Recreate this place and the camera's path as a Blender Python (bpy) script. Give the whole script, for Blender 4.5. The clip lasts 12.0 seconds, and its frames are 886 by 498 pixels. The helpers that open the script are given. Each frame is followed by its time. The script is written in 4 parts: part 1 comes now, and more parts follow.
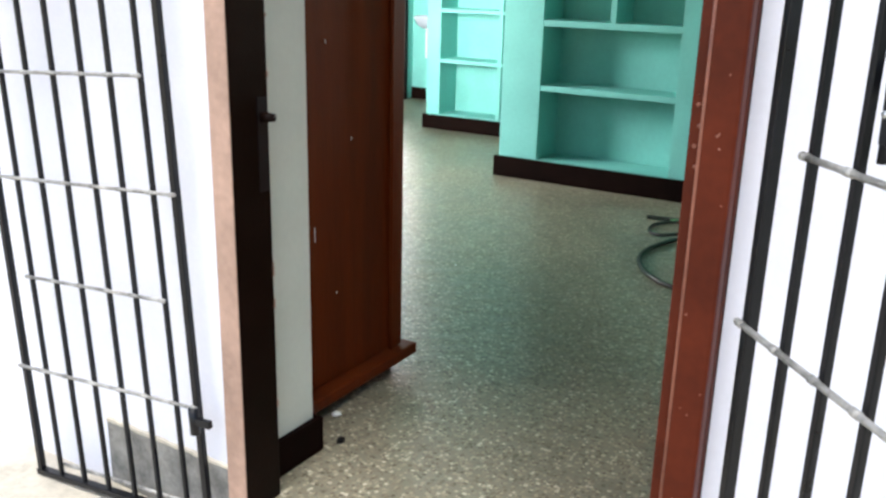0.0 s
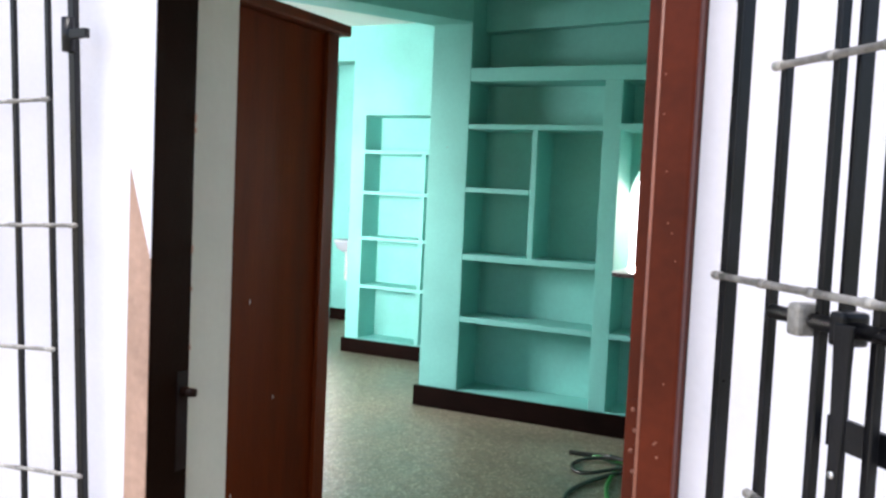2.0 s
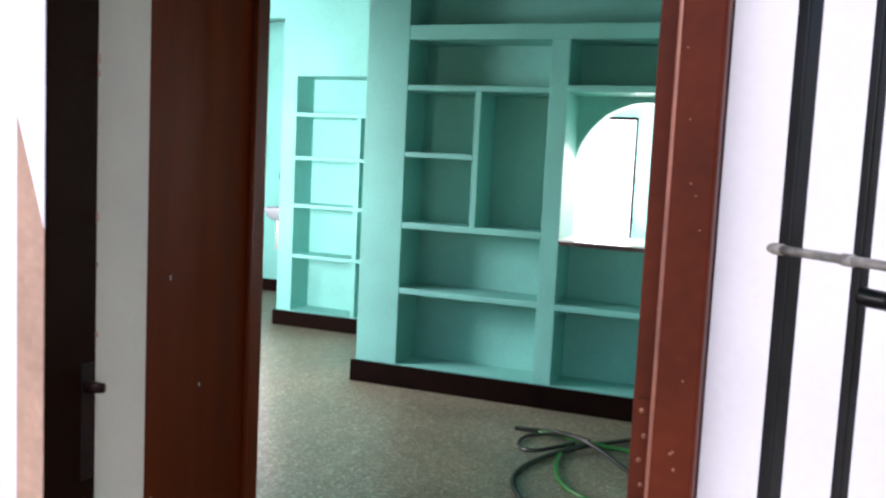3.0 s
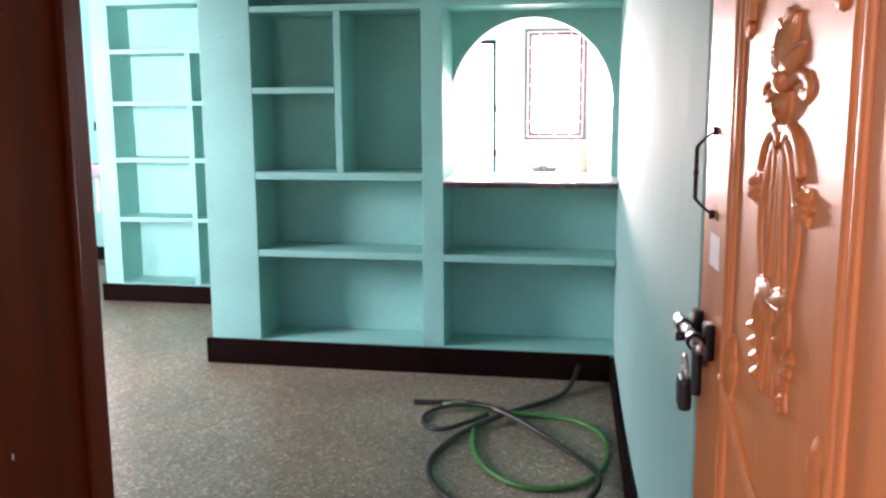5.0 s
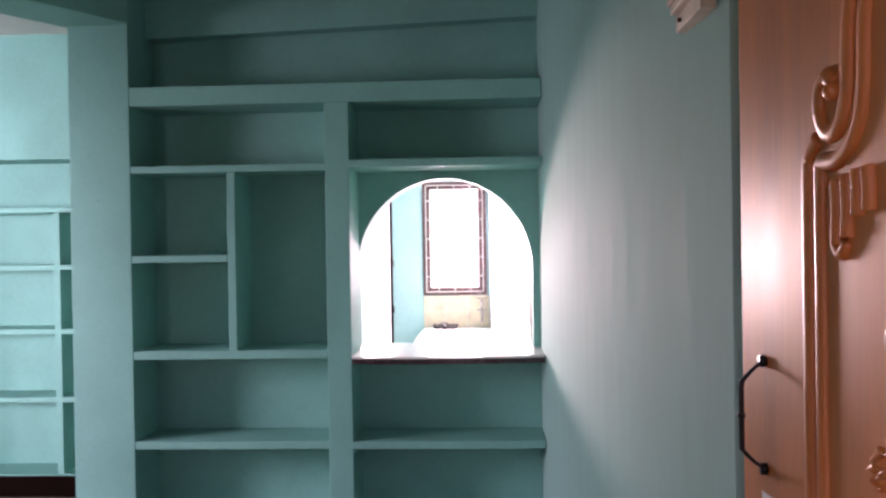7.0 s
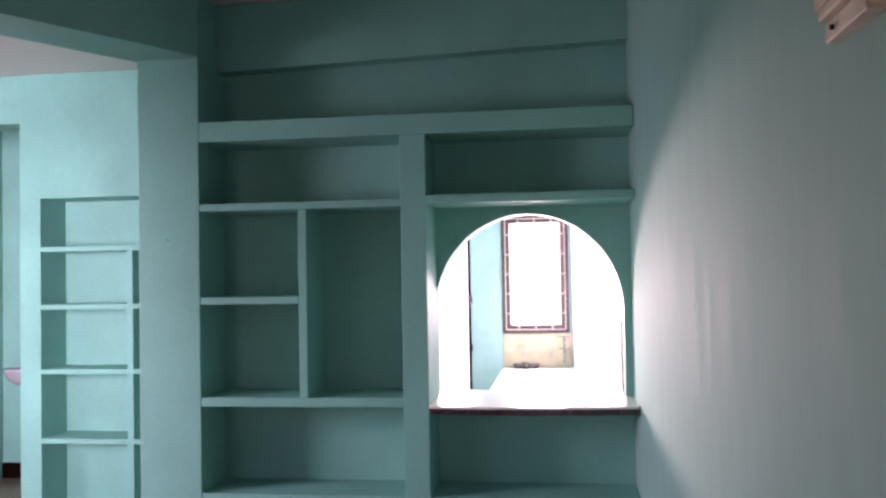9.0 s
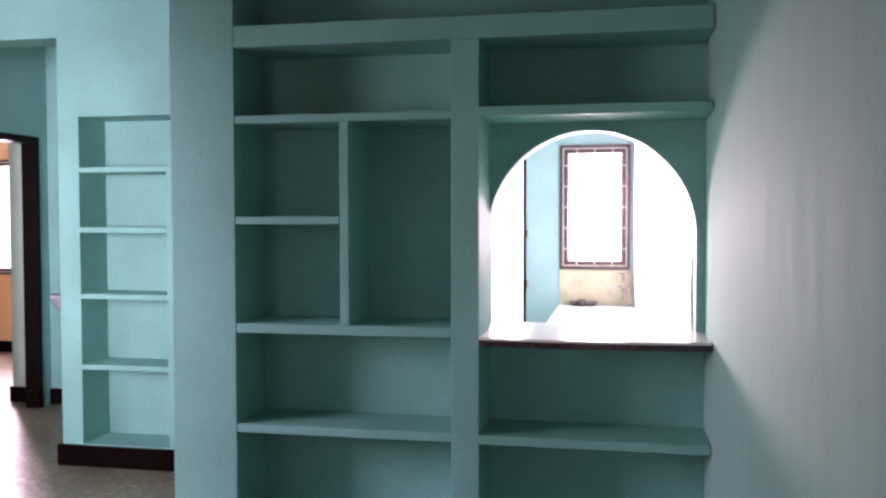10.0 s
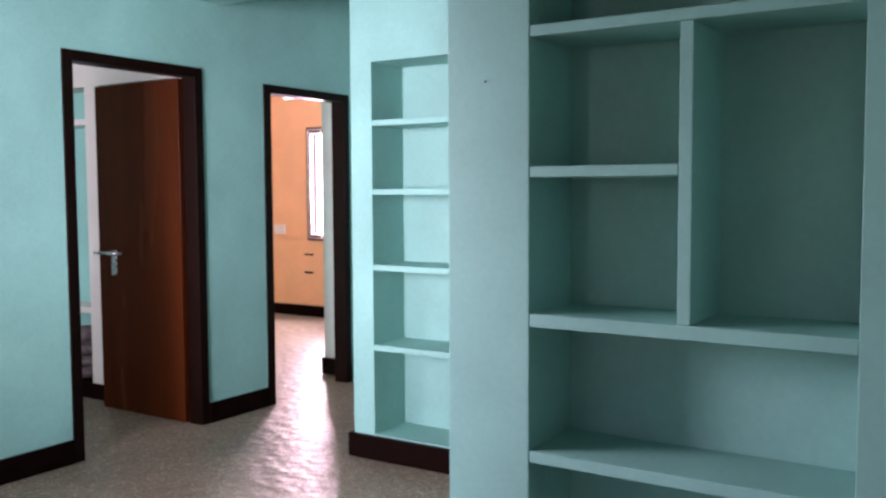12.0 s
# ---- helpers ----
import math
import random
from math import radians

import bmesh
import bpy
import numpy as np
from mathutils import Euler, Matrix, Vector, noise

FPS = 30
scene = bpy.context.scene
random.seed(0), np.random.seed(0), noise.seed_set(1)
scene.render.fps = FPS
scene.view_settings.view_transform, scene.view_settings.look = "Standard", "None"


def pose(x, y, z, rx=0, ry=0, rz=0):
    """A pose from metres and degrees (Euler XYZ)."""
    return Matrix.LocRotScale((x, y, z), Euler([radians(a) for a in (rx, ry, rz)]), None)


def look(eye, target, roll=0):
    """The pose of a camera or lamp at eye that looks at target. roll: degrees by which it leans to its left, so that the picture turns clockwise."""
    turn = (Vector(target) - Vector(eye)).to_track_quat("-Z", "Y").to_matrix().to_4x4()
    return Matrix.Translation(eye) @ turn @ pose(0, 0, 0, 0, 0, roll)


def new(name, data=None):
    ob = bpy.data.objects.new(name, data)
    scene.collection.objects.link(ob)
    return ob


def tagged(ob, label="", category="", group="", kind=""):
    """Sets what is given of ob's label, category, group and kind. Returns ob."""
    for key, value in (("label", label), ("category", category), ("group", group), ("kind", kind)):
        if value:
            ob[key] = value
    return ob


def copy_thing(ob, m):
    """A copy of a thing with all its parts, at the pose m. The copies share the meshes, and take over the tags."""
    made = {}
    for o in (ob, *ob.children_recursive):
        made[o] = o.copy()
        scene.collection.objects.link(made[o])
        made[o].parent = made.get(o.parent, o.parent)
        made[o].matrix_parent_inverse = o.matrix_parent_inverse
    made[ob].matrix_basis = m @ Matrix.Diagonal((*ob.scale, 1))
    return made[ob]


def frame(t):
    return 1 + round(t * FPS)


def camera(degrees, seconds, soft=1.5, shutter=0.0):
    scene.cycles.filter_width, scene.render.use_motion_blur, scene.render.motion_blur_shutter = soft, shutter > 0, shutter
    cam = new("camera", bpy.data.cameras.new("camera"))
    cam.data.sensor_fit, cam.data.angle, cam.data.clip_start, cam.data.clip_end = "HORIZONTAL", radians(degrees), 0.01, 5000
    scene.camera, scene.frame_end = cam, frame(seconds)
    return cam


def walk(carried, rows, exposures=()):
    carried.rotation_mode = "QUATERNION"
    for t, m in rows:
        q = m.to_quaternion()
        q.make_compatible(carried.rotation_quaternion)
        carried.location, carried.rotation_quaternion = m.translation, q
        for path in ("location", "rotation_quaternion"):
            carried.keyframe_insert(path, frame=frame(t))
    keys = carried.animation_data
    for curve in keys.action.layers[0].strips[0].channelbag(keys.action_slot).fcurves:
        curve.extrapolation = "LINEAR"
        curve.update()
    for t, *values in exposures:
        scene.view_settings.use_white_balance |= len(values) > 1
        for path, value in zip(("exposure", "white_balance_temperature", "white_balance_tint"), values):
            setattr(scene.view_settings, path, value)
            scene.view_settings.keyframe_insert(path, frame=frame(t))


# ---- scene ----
cam = camera(52.9, 12.0, soft=2.6)
PATH = [
    (0, (0.505, -0.159, 1.317), (-0.478, 1.479, 0.726), 1.5),
    (0.5, (0.508, -0.148, 1.358), (-0.497, 1.517, 0.894), 1.4),
    (1, (0.505, -0.137, 1.399), (-0.504, 1.557, 1.065), 1.7),
    (1.5, (0.486, -0.145, 1.432), (-0.473, 1.596, 1.214), 2.2),
    (2, (0.446, -0.126, 1.46), (-0.427, 1.668, 1.329), 2.6),
    (2.5, (0.386, -0.053, 1.45), (-0.421, 1.774, 1.343), 3.9),
    (3, (0.282, 0.105, 1.438), (-0.444, 1.958, 1.243), 2.8),
    (3.5, (0.168, 0.26, 1.421), (-0.47, 2.134, 1.134), 2.2),
    (5.5, (-0.242, 0.907, 1.404), (-0.504, 2.864, 1.08), -0.8),
    (6, (-0.295, 1.049, 1.442), (-0.461, 3.028, 1.206), -0.6),
    (6.5, (-0.329, 1.139, 1.49), (-0.443, 3.131, 1.358), -0.8),
    (7, (-0.368, 1.182, 1.532), (-0.467, 3.179, 1.516), -0.9),
    (9, (-0.412, 1.456, 1.576), (-0.68, 3.437, 1.631), -1.0),
    (9.5, (-0.415, 1.577, 1.504), (-0.742, 3.55, 1.496), -0.6),
    (10, (-0.45, 1.783, 1.485), (-0.841, 3.744, 1.413), -0.1),
    (10.5, (-0.521, 2.013, 1.496), (-1.027, 3.946, 1.409), 0.2),
    (11, (-0.585, 2.315, 1.482), (-1.32, 4.173, 1.403), -0.2),
    (11.5, (-0.674, 2.525, 1.456), (-1.56, 4.315, 1.353), -0.1),
    (12, (-0.797, 2.835, 1.421), (-1.87, 4.518, 1.288), -0.3),
]
EXPOSURES = [(0.0, 1.2, 6600, 8), (3.0, 1.1, 6600, 20), (3.7, 0.95, 6700, 26), (5.5, 1.32, 6900, 50), (6.2, 1.0, 7000, 55), (7.0, 0.2, 6900, 54), (9.0, 0.15, 6900, 56), (10.5, -0.1, 6800, 55), (11.2, -0.1, 6800, 55), (12.0, 0.42, 6900, 58)]
walk(cam, [(t, look(eye, target, roll)) for t, eye, target, roll in PATH], EXPOSURES)

# ---------------------------------------------------------------- light
world = bpy.data.worlds.new("sky")
scene.world = world
world.use_nodes = True
wn = world.node_tree.nodes
sky = wn.new("ShaderNodeTexSky")
sky.sky_type = "NISHITA"
sky.sun_disc = False
sky.sun_elevation, sky.sun_rotation = radians(48), radians(200)
wn["Background"].inputs[1].default_value = 0.15
world.node_tree.links.new(sky.outputs[0], wn["Background"].inputs[0])


def lamp(name, kind, m, energy, color=(1, 1, 1), size=(1, 1), angle=10, spread=180):
    data = bpy.data.lights.new(name, kind)
    data.energy, data.color = energy, color
    if kind == "AREA":
        data.shape, data.size, data.size_y, data.spread = "RECTANGLE", size[0], size[1], radians(spread)
    if kind == "SUN":
        data.angle = radians(angle)
    ob = new(name, data)
    ob.matrix_world = m
    return ob


lamp("sun", "SUN", look((0, 0, 30), (-5, 8, 3)), 1.8, (1, 0.97, 0.93), angle=25)
# daylight in the window and door openings, and two added fill lamps
lamp("hall_left_window_daylight", "AREA", look((-4.88, 3.6, 1.6), (-1.6, 5.4, -0.3)), 31, (1, 0.95, 0.98), (1.1, 1.1), spread=95)
# added fill at an unseen opening, to brighten the niche and left wall
lamp("hall_front_added_fill", "AREA", look((-3.35, 1.62, 1.6), (-4.5, 6.0, 1.6)), 44, (1, 0.98, 0.99), (1.5, 1.3), spread=58)
lamp("kitchen_window_daylight", "AREA", look((-0.6, 9.03, 1.6), (-0.6, 6.5, 1.2)), 110, (1, 0.98, 0.95), (0.45, 0.9))
lamp("kitchen_door_daylight", "AREA", look((-1.58, 8.86, 1.34), (-0.3, 6.0, 1.3)), 74, (1, 0.88, 0.76), (0.7, 0.5), spread=120)
lamp("bedroom_window_daylight", "AREA", look((-7.0, 10.47, 1.5), (-7.0, 8, 1.5)), 150, (1, 0.94, 0.96), (0.85, 1.2))
# added fill before the solid front wall; the side room has no window there
lamp("side_room_added_fill", "AREA", look((-5.8, 3.02, 1.5), (-5.8, 6, 1.2)), 48, (1, 0.99, 0.98), (1.0, 1.2))


# ---------------------------------------------------------------- materials
def mat(name, color, rough=0.6, metal=0.0, var=0.08, scale=6.0, fine=120.0, bump=0.05, stretch=(1, 1, 1), dark=None, coat=0.0, spec=0.5):
    m = bpy.data.materials.new(name)
    m.use_nodes = True
    t = m.node_tree
    n, ln = t.nodes, t.links.new
    b = n["Principled BSDF"]
    b.inputs["Metallic"].default_value = metal
    b.inputs["Coat Weight"].default_value = coat
    b.inputs["Specular IOR Level"].default_value = spec
    b.inputs["Coat Roughness"].default_value = 0.15
    tc = n.new("ShaderNodeTexCoord")
    mp = n.new("ShaderNodeMapping")
    mp.inputs["Scale"].default_value = stretch
    ln(tc.outputs["Object"], mp.inputs[0])
    n1 = n.new("ShaderNodeTexNoise")
    n1.inputs["Scale"].default_value, n1.inputs["Detail"].default_value = scale, 5
    n2 = n.new("ShaderNodeTexNoise")
    n2.inputs["Scale"].default_value, n2.inputs["Detail"].default_value = fine, 3
    ln(mp.outputs[0], n1.inputs["Vector"])
    ln(mp.outputs[0], n2.inputs["Vector"])
    add = n.new("ShaderNodeMath")
    add.operation = "MULTIPLY_ADD"
    add.inputs[1].default_value = 0.35
    ln(n2.outputs[0], add.inputs[0])
    ln(n1.outputs[0], add.inputs[2])
    ramp = n.new("ShaderNodeValToRGB")
    lo = dark or tuple(c * (1 - var * 2) for c in color)
    hi = tuple(min(1, c * (1 + var)) for c in color)
    ramp.color_ramp.elements[0].position, ramp.color_ramp.elements[1].position = 0.42, 0.9
    ramp.color_ramp.elements[0].color, ramp.color_ramp.elements[1].color = (*lo, 1), (*hi, 1)
    ln(add.outputs[0], ramp.inputs[0])
    ln(ramp.outputs[0], b.inputs["Base Color"])
    rr = n.new("ShaderNodeMapRange")
    rr.inputs["To Min"].default_value, rr.inputs["To Max"].default_value = max(0.02, rough - 0.12), min(1, rough + 0.12)
    ln(n1.outputs[0], rr.inputs[0])
    ln(rr.outputs[0], b.inputs["Roughness"])
    bp = n.new("ShaderNodeBump")
    bp.inputs["Strength"].default_value, bp.inputs["Distance"].default_value = bump, 0.01
    ln(add.outputs[0], bp.inputs["Height"])
    ln(bp.outputs[0], b.inputs["Normal"])
    return m


def terrazzo():
    m = bpy.data.materials.new("terrazzo")
    m.use_nodes = True
    t = m.node_tree
    n, ln = t.nodes, t.links.new
    b = n["Principled BSDF"]
    tc = n.new("ShaderNodeTexCoord")
    v = n.new("ShaderNodeTexVoronoi")
    v.inputs["Scale"].default_value = 85
    ln(tc.outputs["Object"], v.inputs["Vector"])
    sep = n.new("ShaderNodeSeparateColor")
    ln(v.outputs["Color"], sep.inputs[0])
    chips = n.new("ShaderNodeValToRGB")
    e = chips.color_ramp.elements
    e[0].position, e[0].color = 0.0, (0.085, 0.068, 0.045, 1)
    e[1].position, e[1].color = 1.0, (0.54, 0.49, 0.38, 1)
    for p, c in ((0.25, (0.165, 0.142, 0.10, 1)), (0.6, (0.235, 0.207, 0.148, 1)), (0.85, (0.34, 0.305, 0.215, 1))):
        k = e.new(p)
        k.color = c
    ln(sep.outputs[0], chips.inputs[0])
    edge = n.new("ShaderNodeMath")
    edge.operation = "GREATER_THAN"
    edge.inputs[1].default_value = 0.55
    ln(v.outputs["Distance"], edge.inputs[0])
    mix = n.new("ShaderNodeMix")
    mix.data_type = "RGBA"
    mix.inputs[7].default_value = (0.195, 0.183, 0.135, 1)
    ln(edge.outputs[0], mix.inputs[0])
    ln(chips.outputs[0], mix.inputs[6])
    big = n.new("ShaderNodeTexNoise")
    big.inputs["Scale"].default_value, big.inputs["Detail"].default_value = 1.7, 6
    ln(tc.outputs["Object"], big.inputs["Vector"])
    stain = n.new("ShaderNodeMapRange")
    stain.inputs["From Min"].default_value, stain.inputs["From Max"].default_value = 0.3, 0.7
    stain.inputs["To Min"].default_value, stain.inputs["To Max"].default_value = 0.72, 1.1
    ln(big.outputs[0], stain.inputs[0])
    mul = n.new("ShaderNodeVectorMath")
    mul.operation = "SCALE"
    ln(mix.outputs[2], mul.inputs[0])
    ln(stain.outputs[0], mul.inputs["Scale"])
    ln(mul.outputs[0], b.inputs["Base Color"])
    rr = n.new("ShaderNodeMapRange")
    rr.inputs["To Min"].default_value, rr.inputs["To Max"].default_value = 0.24, 0.5
    ln(big.outputs[0], rr.inputs[0])
    ln(rr.outputs[0], b.inputs["Roughness"])
    fine = n.new("ShaderNodeTexNoise")
    fine.inputs["Scale"].default_value, fine.inputs["Detail"].default_value = 11, 1
    ln(tc.outputs["Object"], fine.inputs["Vector"])
    bp = n.new("ShaderNodeBump")
    bp.inputs["Strength"].default_value, bp.inputs["Distance"].default_value = 1.0, 0.008
    ln(fine.outputs[0], bp.inputs["Height"])
    ln(bp.outputs[0], b.inputs["Normal"])
    return m


MINT = mat("mint_paint", (0.168, 0.495, 0.445), 0.6, var=0.075, scale=2.4, fine=45, bump=0.12, spec=0.3)
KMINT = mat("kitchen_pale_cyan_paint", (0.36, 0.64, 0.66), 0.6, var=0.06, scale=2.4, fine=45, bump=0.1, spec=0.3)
PALE = mat("pale_green_paint", (0.56, 0.62, 0.56), 0.6, var=0.04, scale=4, fine=60, bump=0.06)
WHITE = mat("white_wall_paint", (0.72, 0.715, 0.775), 0.75, var=0.04, scale=3, fine=80, bump=0.08)
CEIL = mat("ceiling_paint", (0.64, 0.65, 0.62), 0.8, var=0.03, scale=2, fine=60)
ORANGE = mat("orange_paint", (0.88, 0.50, 0.27), 0.6, var=0.05, scale=3, fine=60)
SKIRT = mat("skirting_paint", (0.006, 0.0022, 0.0015), 0.65, var=0.25, scale=9, fine=90, bump=0.1, spec=0.04)
FRAME = mat("red_brown_paint", (0.078, 0.0125, 0.004), 0.45, var=0.18, scale=7, fine=60, bump=0.08, spec=0.12)
DARKFRAME = mat("dark_brown_paint", (0.006, 0.0022, 0.0013), 0.45, var=0.2, scale=8, fine=90, bump=0.1, spec=0.08)
# lighter frame colour: rubbed nicks and screws, and the jamb bead's painted highlight
WORNLITFRAME = mat("rubbed_and_highlit_paint", (0.21, 0.07, 0.04), 0.5, var=0.2, scale=12, fine=60)
TAN = mat("worn_primer", (0.37, 0.235, 0.175), 0.6, var=0.2, scale=5, fine=60, bump=0.12)
WOOD = mat("cupboard_wood", (0.105, 0.020, 0.004), 0.55, var=0.22, scale=1.6, fine=25, bump=0.03, stretch=(5, 5, 0.35), spec=0.1)
TEAK = mat("carved_teak", (0.60, 0.185, 0.042), 0.43, var=0.16, scale=1.5, fine=25, bump=0.02, stretch=(5, 5, 0.4), coat=0.12)
LEAFWOOD = mat("dark_door_wood", (0.040, 0.0095, 0.002), 0.24, var=0.2, scale=1.4, fine=20, bump=0.02, stretch=(4, 4, 0.35), coat=0.0, spec=0.09)
IRON = mat("black_iron", (0.004, 0.0043, 0.006), 0.32, metal=0.0, var=0.3, scale=14, fine=120, bump=0.1, spec=0.3)
WORN = mat("worn_iron_bar", (0.34, 0.325, 0.30), 0.5, metal=0.3, var=0.4, scale=25, fine=120, bump=0.1)
STEEL = mat("steel", (0.55, 0.55, 0.56), 0.28, metal=0.9, var=0.15, scale=20, fine=100)
STONE = mat("porch_stone", (0.56, 0.50, 0.40), 0.6, var=0.2, scale=6, fine=60, bump=0.1)
CEMENT = mat("bare_cement", (0.24, 0.23, 0.21), 0.9, var=0.3, scale=12, fine=90, bump=0.3)
GRANITE = mat("granite", (0.055, 0.035, 0.04), 0.25, var=0.4, scale=60, fine=200)
TILE = mat("white_tile", (0.80, 0.80, 0.78), 0.2, var=0.03, scale=3, fine=60, bump=0.02)
CREAM = mat("cream_tile", (0.62, 0.58, 0.42), 0.3, var=0.1, scale=10, fine=90, bump=0.03)
PAPER = mat("paper", (0.80, 0.78, 0.80), 0.8, var=0.05, scale=30, fine=200)
GREENHOSE = mat("green_rubber", (0.02, 0.20, 0.035), 0.4, var=0.15, scale=20, fine=90)
BLACKHOSE = mat("dark_hose", (0.012, 0.016, 0.012), 0.4, var=0.3, scale=20, fine=90)
STREAK = mat("mint_paint_brushed", (0.245, 0.50, 0.46), 0.8, var=0.035, scale=2.2, fine=18, bump=0.05, stretch=(6, 6, 0.7), spec=0.15)
CHIP = mat("plaster_chip", (0.7, 0.7, 0.68), 0.9)
# lighter than the door frames: the window glare is put into this brown
WINFRAME = mat("window_paint_with_glare", (0.10, 0.05, 0.05), 0.5, var=0.15, scale=8, fine=90, bump=0.06)
BASIN = mat("glazed_ceramic", (0.40, 0.42, 0.48), 0.2, var=0.03, scale=4, fine=60, bump=0.01)
PLASTIC = mat("white_plastic", (0.75, 0.75, 0.73), 0.35, var=0.03)
CLOTH = mat("grey_cloth", (0.13, 0.12, 0.12), 0.9, var=0.3, scale=15, fine=150, bump=0.3)


# ---------------------------------------------------------------- builders
def box(bm, x0, x1, y0, y1, z0, z1, bevel=0.0):
    r = bmesh.ops.create_cube(bm, size=1)["verts"]
    for v in r:
        v.co = ((x0 + x1) / 2 + v.co.x * (x1 - x0), (y0 + y1) / 2 + v.co.y * (y1 - y0), (z0 + z1) / 2 + v.co.z * (z1 - z0))
    if bevel:
        es = list({e for v in r for e in v.link_edges})
        bmesh.ops.bevel(bm, geom=es, offset=bevel, segments=2, affect="EDGES", profile=0.6)
    return bm


def cyl(bm, a, b, r, seg=12, r2=None):
    a, b = Vector(a), Vector(b)
    d = b - a
    m = Matrix.Translation((a + b) / 2) @ d.to_track_quat("Z", "Y").to_matrix().to_4x4()
    bmesh.ops.create_cone(bm, cap_ends=True, segments=seg, radius1=r, radius2=r if r2 is None else r2, depth=d.length, matrix=m)
    return bm


def link(name, bm, material, smooth=False):
    me = bpy.data.meshes.new(name)
    bmesh.ops.recalc_face_normals(bm, faces=bm.faces)
    bm.to_mesh(me)
    bm.free()
    me.materials.append(material)
    if smooth:
        for p in me.polygons:
            p.use_smooth = True
    return new(name, me)


def part(name, bm, material, parent, label="", smooth=False):
    ob = link(name, bm, material, smooth)
    ob.parent = parent
    ob.matrix_parent_inverse = parent.matrix_world.inverted()
    if label:
        tagged(ob, label)
    return ob


def thing(name, at, label, category, group="", kind=""):
    ob = new(name)
    ob.empty_display_size = 0.1
    ob.location = at
    bpy.context.view_layer.update()
    return tagged(ob, label, category, group, kind)


def setting(name, bm, material, label="", category=""):
    return tagged(link(name, bm, material), label, category, kind="structure")


def pierced(axis, d0, d1, u0, u1, v0, v1, holes):
    """A wall from d0 to d1 along the axis across it, with rectangular holes (u0, u1, v0, v1) through it."""
    us = sorted({u0, u1, *[h[0] for h in holes], *[h[1] for h in holes]})
    vs = sorted({v0, v1, *[h[2] for h in holes], *[h[3] for h in holes]})
    us = [u for u in us if u0 <= u <= u1]
    vs = [v for v in vs if v0 <= v <= v1]

    def solid(i, j):
        if not (0 <= i < len(us) - 1 and 0 <= j < len(vs) - 1):
            return False
        u, v = (us[i] + us[i + 1]) / 2, (vs[j] + vs[j + 1]) / 2
        return not any(h[0] < u < h[1] and h[2] < v < h[3] for h in holes)

    def p(d, u, v):
        return (d, u, v) if axis == "x" else (u, d, v) if axis == "y" else (u, v, d)

    bm = bmesh.new()

    def quad(*c):
        bm.faces.new([bm.verts.new(q) for q in c])

    for i in range(len(us) - 1):
        for j in range(len(vs) - 1):
            if not solid(i, j):
                continue
            a, b, c, d = us[i], us[i + 1], vs[j], vs[j + 1]
            quad(p(d0, a, c), p(d0, b, c), p(d0, b, d), p(d0, a, d))
            quad(p(d1, a, c), p(d1, b, c), p(d1, b, d), p(d1, a, d))
            if not solid(i - 1, j):
                quad(p(d0, a, c), p(d1, a, c), p(d1, a, d), p(d0, a, d))
            if not solid(i + 1, j):
                quad(p(d0, b, c), p(d1, b, c), p(d1, b, d), p(d0, b, d))
            if not solid(i, j - 1):
                quad(p(d0, a, c), p(d1, a, c), p(d1, b, c), p(d0, b, c))
            if not solid(i, j + 1):
                quad(p(d0, a, d), p(d1, a, d), p(d1, b, d), p(d0, b, d))
    bmesh.ops.remove_doubles(bm, verts=bm.verts, dist=0.0005)
    return bm


CEILING = 2.85
LEFT, RIGHT = -4.9, -0.115

# ---------------------------------------------------------------- structure
bm = box(bmesh.new(), -9.2, 1.2, 1.316, 10.7, -0.12, 0)
setting("floor", bm, terrazzo(), "grey-green speckled terrazzo floor with worn shine", "floor")
bm = box(bmesh.new(), -9, 6, -7, 1.30, -0.22, -0.09)
setting("porch_floor", bm, STONE, "cream stone porch floor", "floor")
setting("threshold", box(bmesh.new(), -0.896, 0.134, 1.262, 1.315, -0.12, -0.002, 0.004), STONE, "cream stone threshold step under the entrance frame", "threshold")
bm = box(bmesh.new(), -9.2, 1.2, 1.30, 10.7, CEILING, CEILING + 0.12)
setting("ceiling", bm, CEIL, "off-white plastered ceiling", "ceiling")

# entrance wall: white outside, mint inside, with a deep reveal
# the left-hand hole is an assumed opening for the added front fill
setting("wall_entrance_outer", pierced("y", 1.275, 1.312, -6, 3, -0.10, 3.2, [(-0.962, 0.194, -0.10, 2.16), (-4.4, -2.8, 0.85, 2.2)]), WHITE, "white painted outer wall beside the entrance", "wall")
setting("wall_entrance", pierced("y", 1.314, 1.605, LEFT, RIGHT + 0.5, 0, CEILING, [(-0.970, 0.165, 0, 2.16), (-4.4, -2.8, 0.85, 2.2)]), PALE, "pale green inner wall around the entrance", "wall")
# right wall with a shallow recess for the open door leaf
bm = bmesh.new()
far, kink, near = Vector((RIGHT, 5.3)), Vector((-0.056, 3.7)), Vector((0.030, 2.65))
before, after = kink.lerp(far, 0.45), kink.lerp(near, 0.6)
bend = [before.lerp(kink, k / 8).lerp(kink.lerp(after, k / 8), k / 8) for k in range(9)]
plan = [(RIGHT, 8.9), tuple(far)] + [tuple(q) for q in bend] + [tuple(near), (RIGHT + 0.5, 2.65), (RIGHT + 0.5, 8.9)]
lo, hi = [[bm.verts.new((x, y, z)) for x, y in plan] for z in (0, CEILING - 0.001)]
bm.faces.new(lo), bm.faces.new(hi)
for i in range(len(plan)):
    j = (i + 1) % len(plan)
    bm.faces.new((lo[i], lo[j], hi[j], hi[i]))
